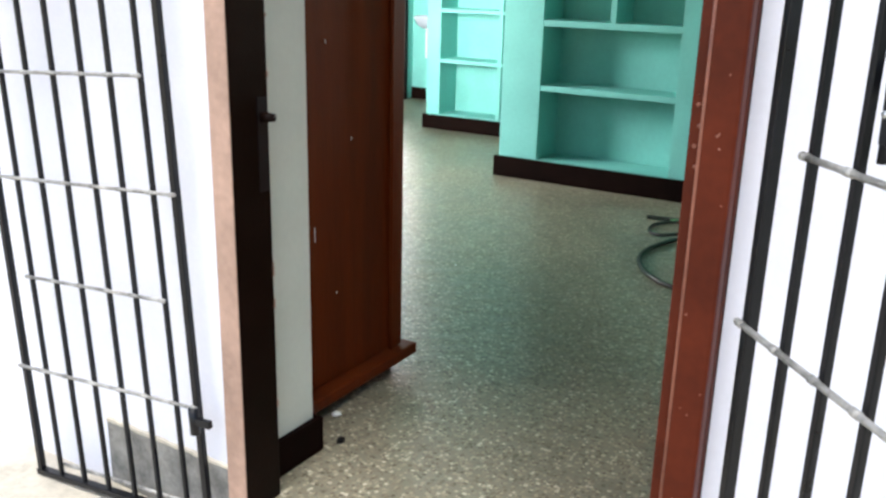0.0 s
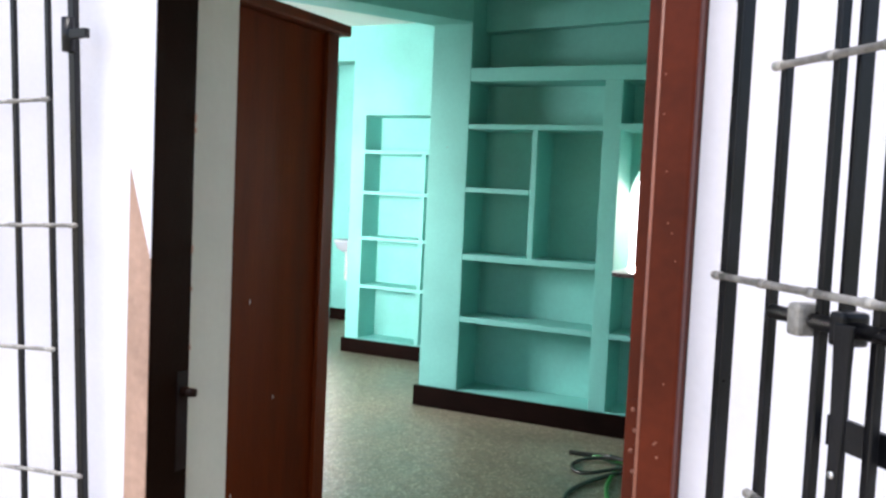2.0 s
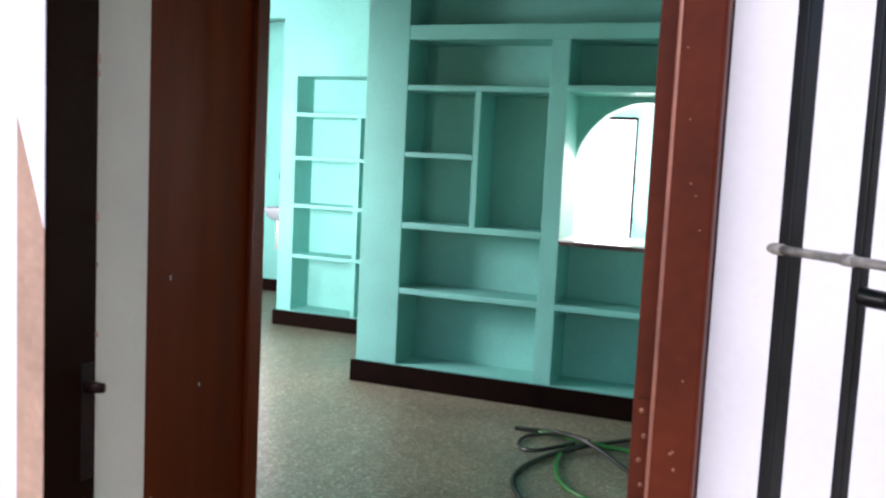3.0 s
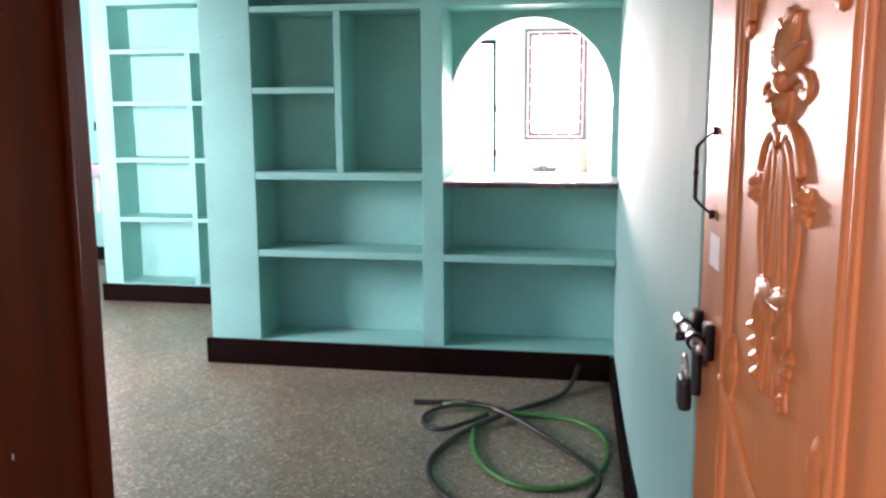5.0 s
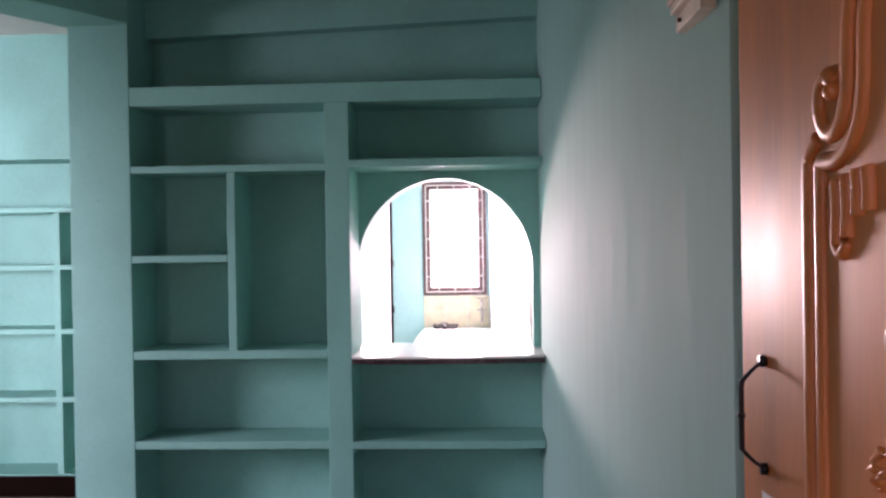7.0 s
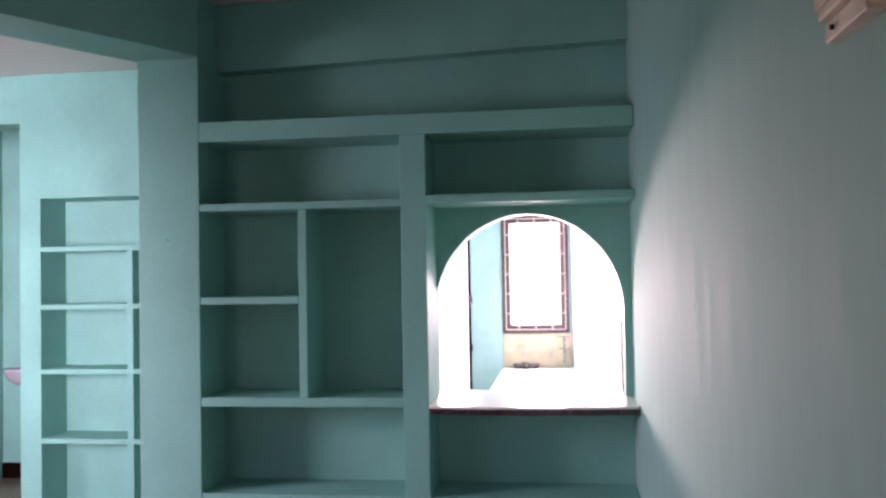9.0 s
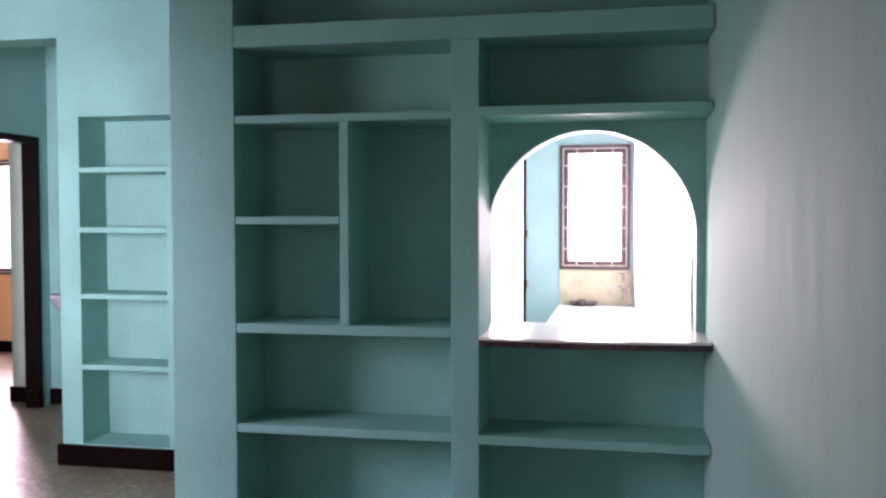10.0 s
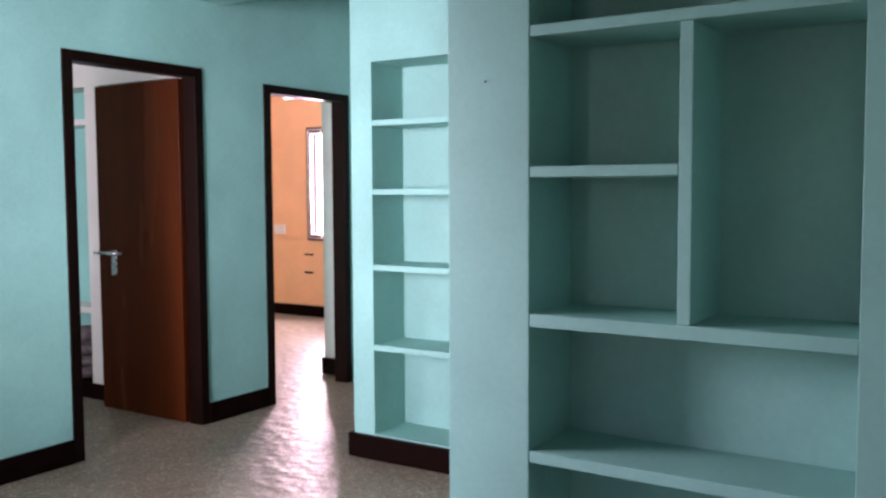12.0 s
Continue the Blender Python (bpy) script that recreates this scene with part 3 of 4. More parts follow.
for sgn in (1, -1):
    def at(u):
        return UC + sgn * (UC - u)
    # the pair of upright beads, turning into a hook and a scroll at the top
    on_leaf("moulding", tube([(at(0.246), 0.10), (at(0.246), 0.5), (at(0.246), 1.0), (at(0.246), 1.4), (at(0.246), 1.60), (at(0.252), 1.635), (at(0.275), 1.655)], 0.0125), TEAK, "", True)
    on_leaf("moulding", tube([(at(0.281), 0.10), (at(0.281), 0.5), (at(0.281), 1.0), (at(0.281), 1.4), (at(0.281), 1.60), (at(0.284), 1.622), (at(0.33), 1.625), (at(0.372), 1.65), (at(0.392), 1.70), (at(0.40), 1.80), (at(0.45), 1.90), (UC, 1.93)], 0.0125), TEAK, "", True)
    on_leaf("scroll", tube([(at(0.318), 1.715), (at(0.302), 1.728), (at(0.283), 1.715), (at(0.282), 1.685), (at(0.30), 1.66), (at(0.33), 1.662), (at(0.352), 1.70), (at(0.362), 1.80), (at(0.42), 1.95), (UC, 1.985)], (0.013, 0.0125)), TEAK, "", True)
    bm = bmesh.new()
    bmesh.ops.create_uvsphere(bm, u_segments=14, v_segments=8, radius=0.012, matrix=Matrix.Translation((WIDTH - at(0.318), 0.002, 1.708)))
    on_leaf("scroll_eye", bm, TEAK, "", True)
    # blossom: upright petals, a curled leaf and two drops
    rimmed("petal", at(UC - 0.004), 1.445, -sgn * 0.012, 0.082, 0.038)
    rimmed("petal", at(UC - 0.010), 1.442, -sgn * 0.060, 0.074, 0.034)
    rimmed("petal", at(UC - 0.014), 1.436, -sgn * 0.094, 0.042, 0.030)
    on_leaf("curl", tube([(at(UC - 0.02), 1.430), (at(UC - 0.06), 1.438), (at(UC - 0.10), 1.432), (at(UC - 0.113), 1.418), (at(UC - 0.10), 1.408), (at(UC - 0.08), 1.413)], (0.011, 0.008)), TEAK, "", True)
    rimmed("drop", at(UC - 0.006), 1.420, -sgn * 0.028, -0.058, 0.028)
    rimmed("drop", at(UC - 0.034), 1.414, -sgn * 0.034, -0.050, 0.024)
    # arm with its side flower
    on_leaf("branch", tube([(at(UC - 0.012), 1.350), (at(UC - 0.035), 1.364), (at(UC - 0.062), 1.358), (at(UC - 0.088), 1.338), (at(UC - 0.104), 1.305)], (0.012, 0.015)), TEAK, "", True)
    on_leaf("branch", tube([(at(UC - 0.016), 1.330), (at(UC - 0.048), 1.336), (at(UC - 0.072), 1.320), (at(UC - 0.088), 1.295)], (0.007, 0.006)), TEAK, "", True)
    for k in range(6):
        a = 2 * math.pi * k / 6
        rimmed("side_flower", at(UC - 0.126), 1.272, 0.030 * math.cos(a), 0.026 * math.sin(a), 0.020, 0.003)
    # long wavy stems
    on_leaf("stem", tube([(at(UC - 0.030), 1.345), (at(UC - 0.052), 1.325), (at(UC - 0.084), 1.267), (at(UC - 0.095), 1.223), (at(UC - 0.084), 1.168), (at(UC - 0.062), 1.110), (at(UC - 0.066), 1.05), (at(UC - 0.085), 0.985)], (0.012, 0.009)), TEAK, "", True)
    on_leaf("stem", tube([(at(UC - 0.018), 1.340), (at(UC - 0.024), 1.319), (at(UC - 0.030), 1.247), (at(UC - 0.042), 1.168), (at(UC - 0.046), 1.108), (at(UC - 0.036), 1.05), (at(UC - 0.05), 0.975)], (0.013, 0.009)), TEAK, "", True)
    on_leaf("stem", tube([(at(UC - 0.004), 1.335), (at(UC - 0.010), 1.26), (at(UC - 0.006), 1.17), (at(UC - 0.016), 1.08), (at(UC - 0.008), 0.985)], (0.009, 0.008)), TEAK, "", True)
    # leaves at the foot of the stems
    for k, (du, dz) in enumerate(((-0.115, -0.022), (-0.070, -0.062), (-0.030, -0.088))):
        rimmed("leaf_carving", at(UC - 0.078), 1.140 - 0.010 * k, sgn * du, dz, 0.030)
    for k in range(4):
        rimmed("leaf_carving", at(UC - 0.108 + 0.010 * k), 1.068 - 0.022 * k, -sgn * 0.034, -0.012, 0.016, 0.003)
    # worn relief lettering as plain strokes
    for k, (z0, z1) in enumerate(((1.600, 1.522), (1.604, 1.530), (1.608, 1.555), (1.610, 1.560))):
        on_leaf("lettering", tube([(at(0.326 + 0.025 * k), z0), (at(0.330 + 0.025 * k), (z0 + z1) / 2), (at(0.326 + 0.026 * k), z1)], 0.0105, flat=1.1), TEAK, "", True)
    on_leaf("lettering", tube([(at(0.322), 1.522), (at(0.336), 1.510), (at(0.352), 1.524)], 0.0085, flat=1.1), TEAK, "", True)
    on_leaf("lettering", tube([(at(0.382), 1.560), (at(0.372), 1.566), (at(0.366), 1.556)], 0.006, flat=1.1), TEAK, "", True)
    # lower corner flower and the slanting beads below it
    rimmed("corner_petal", at(0.318), 1.010, sgn * 0.004, -0.075, 0.044)
    rimmed("corner_petal", at(0.345), 0.975, sgn * 0.050, -0.085, 0.036)
    rimmed("corner_petal", at(0.305), 0.985, -sgn * 0.010, -0.095, 0.030)
    for d in (0.0, 0.040):
        on_leaf("cross_moulding", tube([(at(0.225 + d), 0.905), (at(0.30 + d), 0.875), (at(0.42 + d), 0.815), (UC, 0.77 + 0.6 * d)], 0.0115), TEAK, "", True)
bm = bmesh.new()
bmesh.ops.create_uvsphere(bm, u_segments=16, v_segments=8, radius=0.017, matrix=Matrix.Translation((WIDTH - UC, 0.004, 1.432)))
on_leaf("flower_heart", bm, TEAK, "", True)
on_leaf("peephole", cyl(bmesh.new(), (WIDTH - UC, 0.0, 1.571), (WIDTH - UC, 0.012, 1.571), 0.017, 18, 0.013), STEEL, "steel peephole", True)
# pull handle
bm = tube([(0.092, 1.349), (0.092, 1.32), (0.092, 1.27), (0.092, 1.22), (0.092, 1.19)], 0.0042, flat=1.0)
for v in bm.verts:
    f = (v.co.z - 1.19) / 0.159
    v.co.y += 0.036 * min(1, 3.2 * min(max(f, 0), max(1 - f, 0)) ** 0.7)
pull = on_leaf("pull_handle", bm, IRON, "dark bronze pull handle", True)
for z in (1.349, 1.19):
    bm = cyl(bmesh.new(), (WIDTH - 0.092, 0, z), (WIDTH - 0.092, 0.008, z), 0.009, 12)
    on_leaf("handle_foot", bm, IRON, "", True, pull)
bm = bmesh.new()
bmesh.ops.create_uvsphere(bm, u_segments=12, v_segments=8, radius=0.006, matrix=Matrix.Translation((WIDTH - 0.092, 0.036, 1.27)))
on_leaf("handle_knot", bm, IRON, "", True, pull)
paper = on_leaf("paper_label", box(bmesh.new(), WIDTH - 0.166, WIDTH - 0.078, 0.0005, 0.0015, 1.092, 1.154), PAPER, "small white paper label")
for k in range(4):
    on_leaf("text_bar", box(bmesh.new(), WIDTH - 0.155, WIDTH - 0.09, 0.0016, 0.002, 1.102 + 0.012 * k, 1.1045 + 0.012 * k), PLASTIC, "", False, paper)
# long bolt and padlock
LU, LZ = WIDTH - 0.035, 0.952
bolt = on_leaf("door_bolt", cyl(bmesh.new(), (LU - 0.165, 0.036, LZ), (LU + 0.075, 0.036, LZ), 0.0115, 16), STEEL, "worn steel sliding bolt", True)
on_leaf("bolt_tip", cyl(bmesh.new(), (LU + 0.075, 0.036, LZ), (LU + 0.084, 0.036, LZ), 0.0095, 14, 0.006), STEEL, "", True, bolt)
on_leaf("bolt_collar", cyl(bmesh.new(), (LU + 0.035, 0.036, LZ), (LU + 0.046, 0.036, LZ), 0.0145, 16), IRON, "", True, bolt)
on_leaf("bolt_knob", cyl(bmesh.new(), (LU - 0.075, 0.046, LZ), (LU - 0.075, 0.066, LZ), 0.008, 12, 0.010), IRON, "", True, bolt)
for u in (-0.008, 0.110):
    on_leaf("bolt_bracket", box(bmesh.new(), LU - u - 0.018, LU - u + 0.018, 0, 0.020, LZ - 0.036, LZ + 0.036, 0.006), IRON, "", False, bolt)
    on_leaf("bolt_guide", cyl(bmesh.new(), (LU - u - 0.013, 0.036, LZ), (LU - u + 0.013, 0.036, LZ), 0.0165, 16), IRON, "", True, bolt)
on_leaf("hasp", box(bmesh.new(), LU - 0.070, LU - 0.046, 0.010, 0.030, LZ - 0.125, LZ - 0.012, 0.008), IRON, "black iron hasp", False, bolt)
on_leaf("lock_staple", box(bmesh.new(), LU - 0.048, LU + 0.030, 0.006, 0.016, LZ - 0.072, LZ - 0.040, 0.003), IRON, "", False, bolt)
lock = on_leaf("padlock", box(bmesh.new(), LU - 0.028, LU + 0.026, 0.020, 0.046, LZ - 0.172, LZ - 0.104, 0.010), IRON, "small dark padlock")
arch = [(0.017 * math.cos(math.pi * k / 8), 0.020 * math.sin(math.pi * k / 8)) for k in range(9)]
arch = [(0.017, -0.026)] + arch + [(-0.017, -0.026)]
bm = bmesh.new()
for (xa, za), (xb, zb) in zip(arch, arch[1:]):
    cyl(bm, (LU - 0.001 + xa, 0.033, LZ - 0.080 + za), (LU - 0.001 + xb, 0.033, LZ - 0.080 + zb), 0.0050, 10)
on_leaf("shackle", bm, STEEL, "steel shackle", True, lock)

# ---------------------------------------------------------------- rooms beyond
setting("wall_orange", pierced("y", 10.46, 10.6, -9.0, -5.2, 0, CEILING, [(-7.45, -6.55, 0.86, 2.12)]), ORANGE, "orange painted bedroom wall with a window", "wall")
setting("wall_bedroom_left", pierced("x", -9.1, -9.0, 6.98, 10.46, 0, CEILING, []), ORANGE, "orange painted bedroom wall", "wall")
setting("wall_bedroom_stub", box(bmesh.new(), -5.26, LEFT - 0.106, 8.12, 10.458, 0, CEILING - 0.002), PALE, "pale green wall beside the bedroom doorway", "wall")
setting("wall_between_rooms", pierced("y", 6.85, 6.98, -8.998, LEFT - 0.102, 0, CEILING, []), MINT, "mint green partition wall", "wall")
setting("wall_room_back", pierced("x", -6.75, -6.6, 3.0, 6.848, 0, CEILING, []), MINT, "mint green back wall of the side room", "wall")
setting("wall_room_front", pierced("y", 2.9, 3.0, -6.6, LEFT - 0.102, 0, CEILING, []), MINT, "mint green side room wall", "wall")
skirting(-9.0, -5.262, 10.442, 10.459)
skirting(-5.278, -5.261, 8.12, 10.44)
skirting(-5.278, LEFT - 0.107, 8.10, 8.119)

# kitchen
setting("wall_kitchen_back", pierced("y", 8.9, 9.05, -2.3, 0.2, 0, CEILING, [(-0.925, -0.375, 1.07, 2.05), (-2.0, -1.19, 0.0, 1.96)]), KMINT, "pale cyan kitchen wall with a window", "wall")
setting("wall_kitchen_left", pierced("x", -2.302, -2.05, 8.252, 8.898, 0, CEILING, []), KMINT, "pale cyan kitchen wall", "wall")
bm = bmesh.new()
plan = [(-0.148, 5.632), (-0.350, 8.898), (RIGHT - 0.001, 8.898), (RIGHT - 0.001, 5.632)]
lo, hi = [[bm.verts.new((x, y, z)) for x, y in plan] for z in (0, CEILING - 0.002)]
bm.faces.new(lo), bm.faces.new(hi)
for i in range(4):
    bm.faces.new((lo[i], lo[(i + 1) % 4], hi[(i + 1) % 4], hi[i]))
setting("wall_kitchen_right", bm, WHITE, "white washed kitchen wall", "wall")


def window(name, x0, x1, y, z0, z1, label):
    w = thing(name, ((x0 + x1) / 2, y, z0), label, "window", kind="structure")
    t = 0.075
    for a in (x0, x1 - t):
        part("window_frame", box(bmesh.new(), a, a + t, y - 0.03, y + 0.05, z0, z1, 0.003), WINFRAME, w)
    for a in (z0, z1 - t):
        part("window_frame", box(bmesh.new(), x0 + t, x1 - t, y - 0.03, y + 0.05, a, a + t, 0.003), WINFRAME, w)
    # white iron grille laid over the frame: two rectangles joined by short bars
    for g in (0.03, 0.068):
        for x in (x0 + g, x1 - g):
            part("grille_bar", box(bmesh.new(), x - 0.004, x + 0.004, y - 0.041, y - 0.033, z0 + g, z1 - g), PLASTIC, w)
        for z in (z0 + g, z1 - g):
            part("grille_bar", box(bmesh.new(), x0 + g + 0.005, x1 - g - 0.005, y - 0.041, y - 0.033, z - 0.004, z + 0.004), PLASTIC, w)
    for k in range(1, 6):
        z = z0 + (z1 - z0) * k / 6
        for a in (x0 + 0.03, x1 - 0.068):
            part("grille_tick", box(bmesh.new(), a, a + 0.038, y - 0.049, y - 0.042, z - 0.004, z + 0.004), PLASTIC, w)
    for k in range(1, 4):
        x = x0 + (x1 - x0) * k / 4
        for a in (z0 + 0.03, z1 - 0.068):
            part("grille_tick", box(bmesh.new(), x - 0.004, x + 0.004, y - 0.049, y - 0.042, a, a + 0.038), PLASTIC, w)
    return w


window("window_1", -0.925, -0.375, 8.91, 1.07, 2.05, "dark brown kitchen window with white iron grille")
window("window_2", -7.45, -6.55, 10.47, 0.86, 2.12, "dark brown bedroom window with grille")
kc = thing("kitchen_counter", (-0.5, 8.0, 0), "white topped kitchen counter along the wall", "counter")
part("top", box(bmesh.new(), -0.92, -0.30, 6.7, 8.89, 0.755, 0.79, 0.004), TILE, kc)
part("support", box(bmesh.new(), -0.86, -0.31, 6.75, 8.88, 0, 0.754), TILE, kc)

# ---------------------------------------------------------------- gates
def gate(name, origin, turn, tilt, bars, low, step, foot, side, label):
    """A leaf of upright bars: local x from the hinge outwards, y across its face; side: where the cross rods lie."""
    g = thing(name, origin, label, "gate", "iron gate leaves")
    g.rotation_euler = (0, radians(tilt), radians(turn))
    bpy.context.view_layer.update()
    m = g.matrix_world

    def add(nm, bm, material, label="", smooth=False, parent=None):
        bm.transform(m)
        return part(nm, bm, material, parent or g, label, smooth)

    last = len(bars) - 1
    for i, x in enumerate(bars):
        w = 0.0085 if i in (0, last) else 0.0056
        add("upright" if i in (0, last) else "bar", box(bmesh.new(), x - w, x + w, -w, w, foot, 2.11, 0.0022), IRON)
    for k in range(7):
        z = low + step * k
        a, b = (-0.011, bars[last] + 0.010) if k % 2 == 0 else (bars[1] - 0.009, bars[last - 1] + 0.009)
        y = side * (0.0115 if k % 2 else 0.0150)
        bar = add("cross_bar", cyl(bmesh.new(), (a, y, z), (b, y, z), 0.0045, 10), WORN, "worn grey cross bar", True)
        for x in bars:
            if a < x < b:
                add("weld", cyl(bmesh.new(), (x - 0.007, y, z), (x + 0.007, y, z), 0.0058, 8), WORN, "", True, bar)
    for z in (foot, 2.115):
        add("rail", box(bmesh.new(), -0.012, bars[last] + 0.011, -0.012, 0.012, z - 0.008, z + 0.008, 0.002), IRON)
    add("foot_rod", cyl(bmesh.new(), (-0.01, -0.011 * side, foot + 0.034), (bars[last - 1] + 0.009, -0.011 * side, foot + 0.034), 0.005, 10), WORN, "worn grey foot rod", True)
    add("pivot", cyl(bmesh.new(), (0, 0, -0.088 - origin[2]), (0, 0, foot), 0.008, 12), IRON, "", True)
    return g, add


g, add = gate("iron_gate", (-1.012, 1.235, 0), 184.2, 2.8, (0.0, 0.070, 0.167, 0.258, 0.356, 0.449, 0.541, 0.622), 0.283, 0.2675, -0.048, 1, "black iron bar gate leaf folded back against the white wall")
for z in (0.25, 1.75):
    h = add("hinge", cyl(bmesh.new(), (-0.002, 0.018, z - 0.035), (-0.002, 0.018, z + 0.035), 0.013, 14), IRON, "round hinge pin", True)
    add("bracket", box(bmesh.new(), -0.055, -0.002, 0.012, 0.026, z - 0.010, z + 0.010, 0.002), IRON, "", False, h)
bolt = add("bolt", cyl(bmesh.new(), (0.375, 0.030, 1.272), (0.64, 0.030, 1.272), 0.0095, 14), STEEL, "steel sliding bolt", True)
add("bolt_tip", cyl(bmesh.new(), (0.330, 0.030, 1.272), (0.374, 0.030, 1.272), 0.0105, 14), IRON, "", True, bolt)
for x in (0.450, 0.600):
    add("bolt_guide", box(bmesh.new(), x - 0.009, x + 0.009, 0.008, 0.044, 1.257, 1.287, 0.005), IRON, "", False, bolt)
add("hasp", box(bmesh.new(), 0.535, 0.560, 0.041, 0.046, 1.068, 1.285, 0.010), STEEL, "flat hanging steel hasp", False, bolt)
# no hole is cut; this piece's dark colour stands for the shade in it
add("hasp_eye", box(bmesh.new(), 0.5435, 0.5515, 0.0462, 0.0475, 1.083, 1.120, 0.0035), DARKFRAME, "dark slot", False, bolt)

g, add = gate("iron_gate", (0.281, 1.041, 0), -49.1, 0, (0.0, 0.091, 0.180, 0.265, 0.350, 0.435, 0.520, 0.600), 0.367, 0.2505, -0.048, -1, "black iron bar gate leaf standing half open beside the entrance")
for z in (0.25, 1.75):
    h = add("hinge", cyl(bmesh.new(), (-0.020, 0.012, z - 0.035), (-0.020, 0.012, z + 0.035), 0.012, 14), IRON, "round hinge pin", True)
    add("bracket", box(bmesh.new(), -0.060, -0.018, 0.006, 0.018, z - 0.010, z + 0.010, 0.002), IRON, "", False, h)
add("lock_stile", box(bmesh.new(), 0.188, 0.196, 0.012, 0.030, 1.13, 2.10, 0.002), IRON, "flat iron strip behind the bar")
bolt = add("bolt", cyl(bmesh.new(), (0.100, -0.004, 1.338), (0.50, -0.004, 1.338), 0.0085, 14), IRON, "dark sliding bolt", True)
for x in (0.160, 0.228):
    add("bolt_guide", box(bmesh.new(), x - 0.011, x + 0.011, -0.022, 0.012, 1.320, 1.356, 0.005), WORN if x < 0.2 else IRON, "worn grey bolt guide", False, bolt)
add("lock_strip", box(bmesh.new(), 0.186, 0.300, 0.010, 0.018, 1.206, 1.240, 0.002), IRON, "", False, bolt)
bm = box(bmesh.new(), 0.228, 0.256, -0.024, -0.019, 1.160, 1.345, 0.002)
for v in bm.verts:
    if v.co.z < 1.2:
        v.co.x = 0.242 + (v.co.x - 0.242) * 0.45
add("hasp", bm, IRON, "black hanging hasp plate", False, bolt)
add("hasp_rivet", cyl(bmesh.new(), (0.242, -0.0245, 1.192), (0.242, -0.027, 1.192), 0.004, 10), STEEL, "", True, bolt)
add("lock_staple", cyl(bmesh.new(), (0.212, 0.014, 1.128), (0.27, 0.014, 1.128), 0.005, 10), WORN, "", True, bolt)

# ---------------------------------------------------------------- hose
def hose(name, pts, r, material, label):
    c = bpy.data.curves.new(name, "CURVE")
    c.dimensions, c.bevel_depth, c.bevel_resolution, c.resolution_u = "3D", r, 3, 10
    s = c.splines.new("NURBS")
    s.points.add(len(pts) - 1)
    s.order_u, s.use_endpoint_u = 4, True
    for p, q in zip(s.points, pts):
        p.co = (*q, 1)
    ob = new(name, c)
    c.materials.append(material)
    return tagged(ob, label, "hose")


hose("garden_hose", [(-0.72, 4.52, 0.02), (-0.71, 4.38, 0.015), (-0.70, 4.22, 0.012), (-0.63, 4.0, 0.012), (-0.5, 3.84, 0.012), (-0.35, 3.81, 0.012), (-0.2, 3.9, 0.014), (-0.14, 4.08, 0.016), (-0.135, 4.26, 0.014), (-0.17, 4.46, 0.012), (-0.29, 4.58, 0.012), (-0.47, 4.60, 0.014), (-0.62, 4.56, 0.03), (-0.78, 4.64, 0.03), (-0.9, 4.68, 0.013)], 0.011, GREENHOSE, "bright green rubber garden hose coiled on the floor")
hose("water_pipe", [(-1.04, 4.69, 0.012), (-0.92, 4.69, 0.013), (-0.8, 4.68, 0.04), (-0.59, 4.53, 0.045), (-0.43, 4.38, 0.02), (-0.28, 4.18, 0.012), (-0.18, 3.98, 0.034), (-0.16, 3.84, 0.036), (-0.22, 3.7, 0.014), (-0.34, 3.58, 0.012), (-0.48, 3.54, 0.012), (-0.62, 3.6, 0.012), (-0.75, 3.74, 0.012), (-0.83, 3.93, 0.012), (-0.83, 4.11, 0.012), (-0.76, 4.32, 0.014), (-0.66, 4.45, 0.03), (-0.56, 4.62, 0.02), (-0.4, 4.81, 0.014), (-0.33, 4.95, 0.014), (-0.30, 5.1, 0.05), (-0.29, 5.14, 0.09)], 0.012, BLACKHOSE, "dark flexible water pipe lying in loops on the floor")
hose("water_pipe", [(-0.60, 4.54, 0.05), (-0.74, 4.62, 0.05), (-0.88, 4.63, 0.02), (-0.96, 4.55, 0.012), (-0.95, 4.42, 0.012), (-0.87, 4.31, 0.012), (-0.77, 4.36, 0.03), (-0.66, 4.47, 0.05)], 0.010, BLACKHOSE, "short loop of thin dark pipe on the floor")

# ---------------------------------------------------------------- side room seen through door_1
rs = thing("room_shelf", (-5.9, 6.7, 0), "white-green built-in shelf in the side room", "shelf")
part("base", box(bmesh.new(), -6.6, -5.0, 6.63, 6.848, 0, 0.11), SKIRT, rs, "dark painted plinth")
for x0, x1 in ((-6.07, -5.91), (-5.14, -5.0)):
    part("post", box(bmesh.new(), x0, x1, 6.631, 6.848, 0.111, 2.12, 0.003), PALE, rs)
for x0, x1, zs in ((-6.6, -6.071, (1.89, 0.61)), (-5.909, -5.141, (1.89, 1.54, 1.11, 0.61))):
    for z in zs:
        part("shelf_board", box(bmesh.new(), x0, x1, 6.632, 6.848, z - 0.02, z + 0.02, 0.003), PALE, rs)
part("back", box(bmesh.new(), -6.6, -5.0, 6.8485, 6.8495, 0.111, 2.12), MINT, rs)
part("top_fascia", box(bmesh.new(), -6.6, -5.0, 6.631, 6.848, 2.121, 2.45), PALE, rs)


def bundle(name, x, y, z, w, d, h, label):
    bm = bmesh.new()
    bmesh.ops.create_icosphere(bm, subdivisions=3, radius=1)
    for v in bm.verts:
        k = 1 + 0.12 * noise.noise(v.co * 2.5 + Vector((x, y, z)) * 9)
        v.co = (x + v.co.x * w / 2 * k, y + v.co.y * d / 2 * k, z + h / 2 + max(-h / 2, v.co.z * h / 2 * k))
    return tagged(link(name, bm, CLOTH, True), label, "bundle")


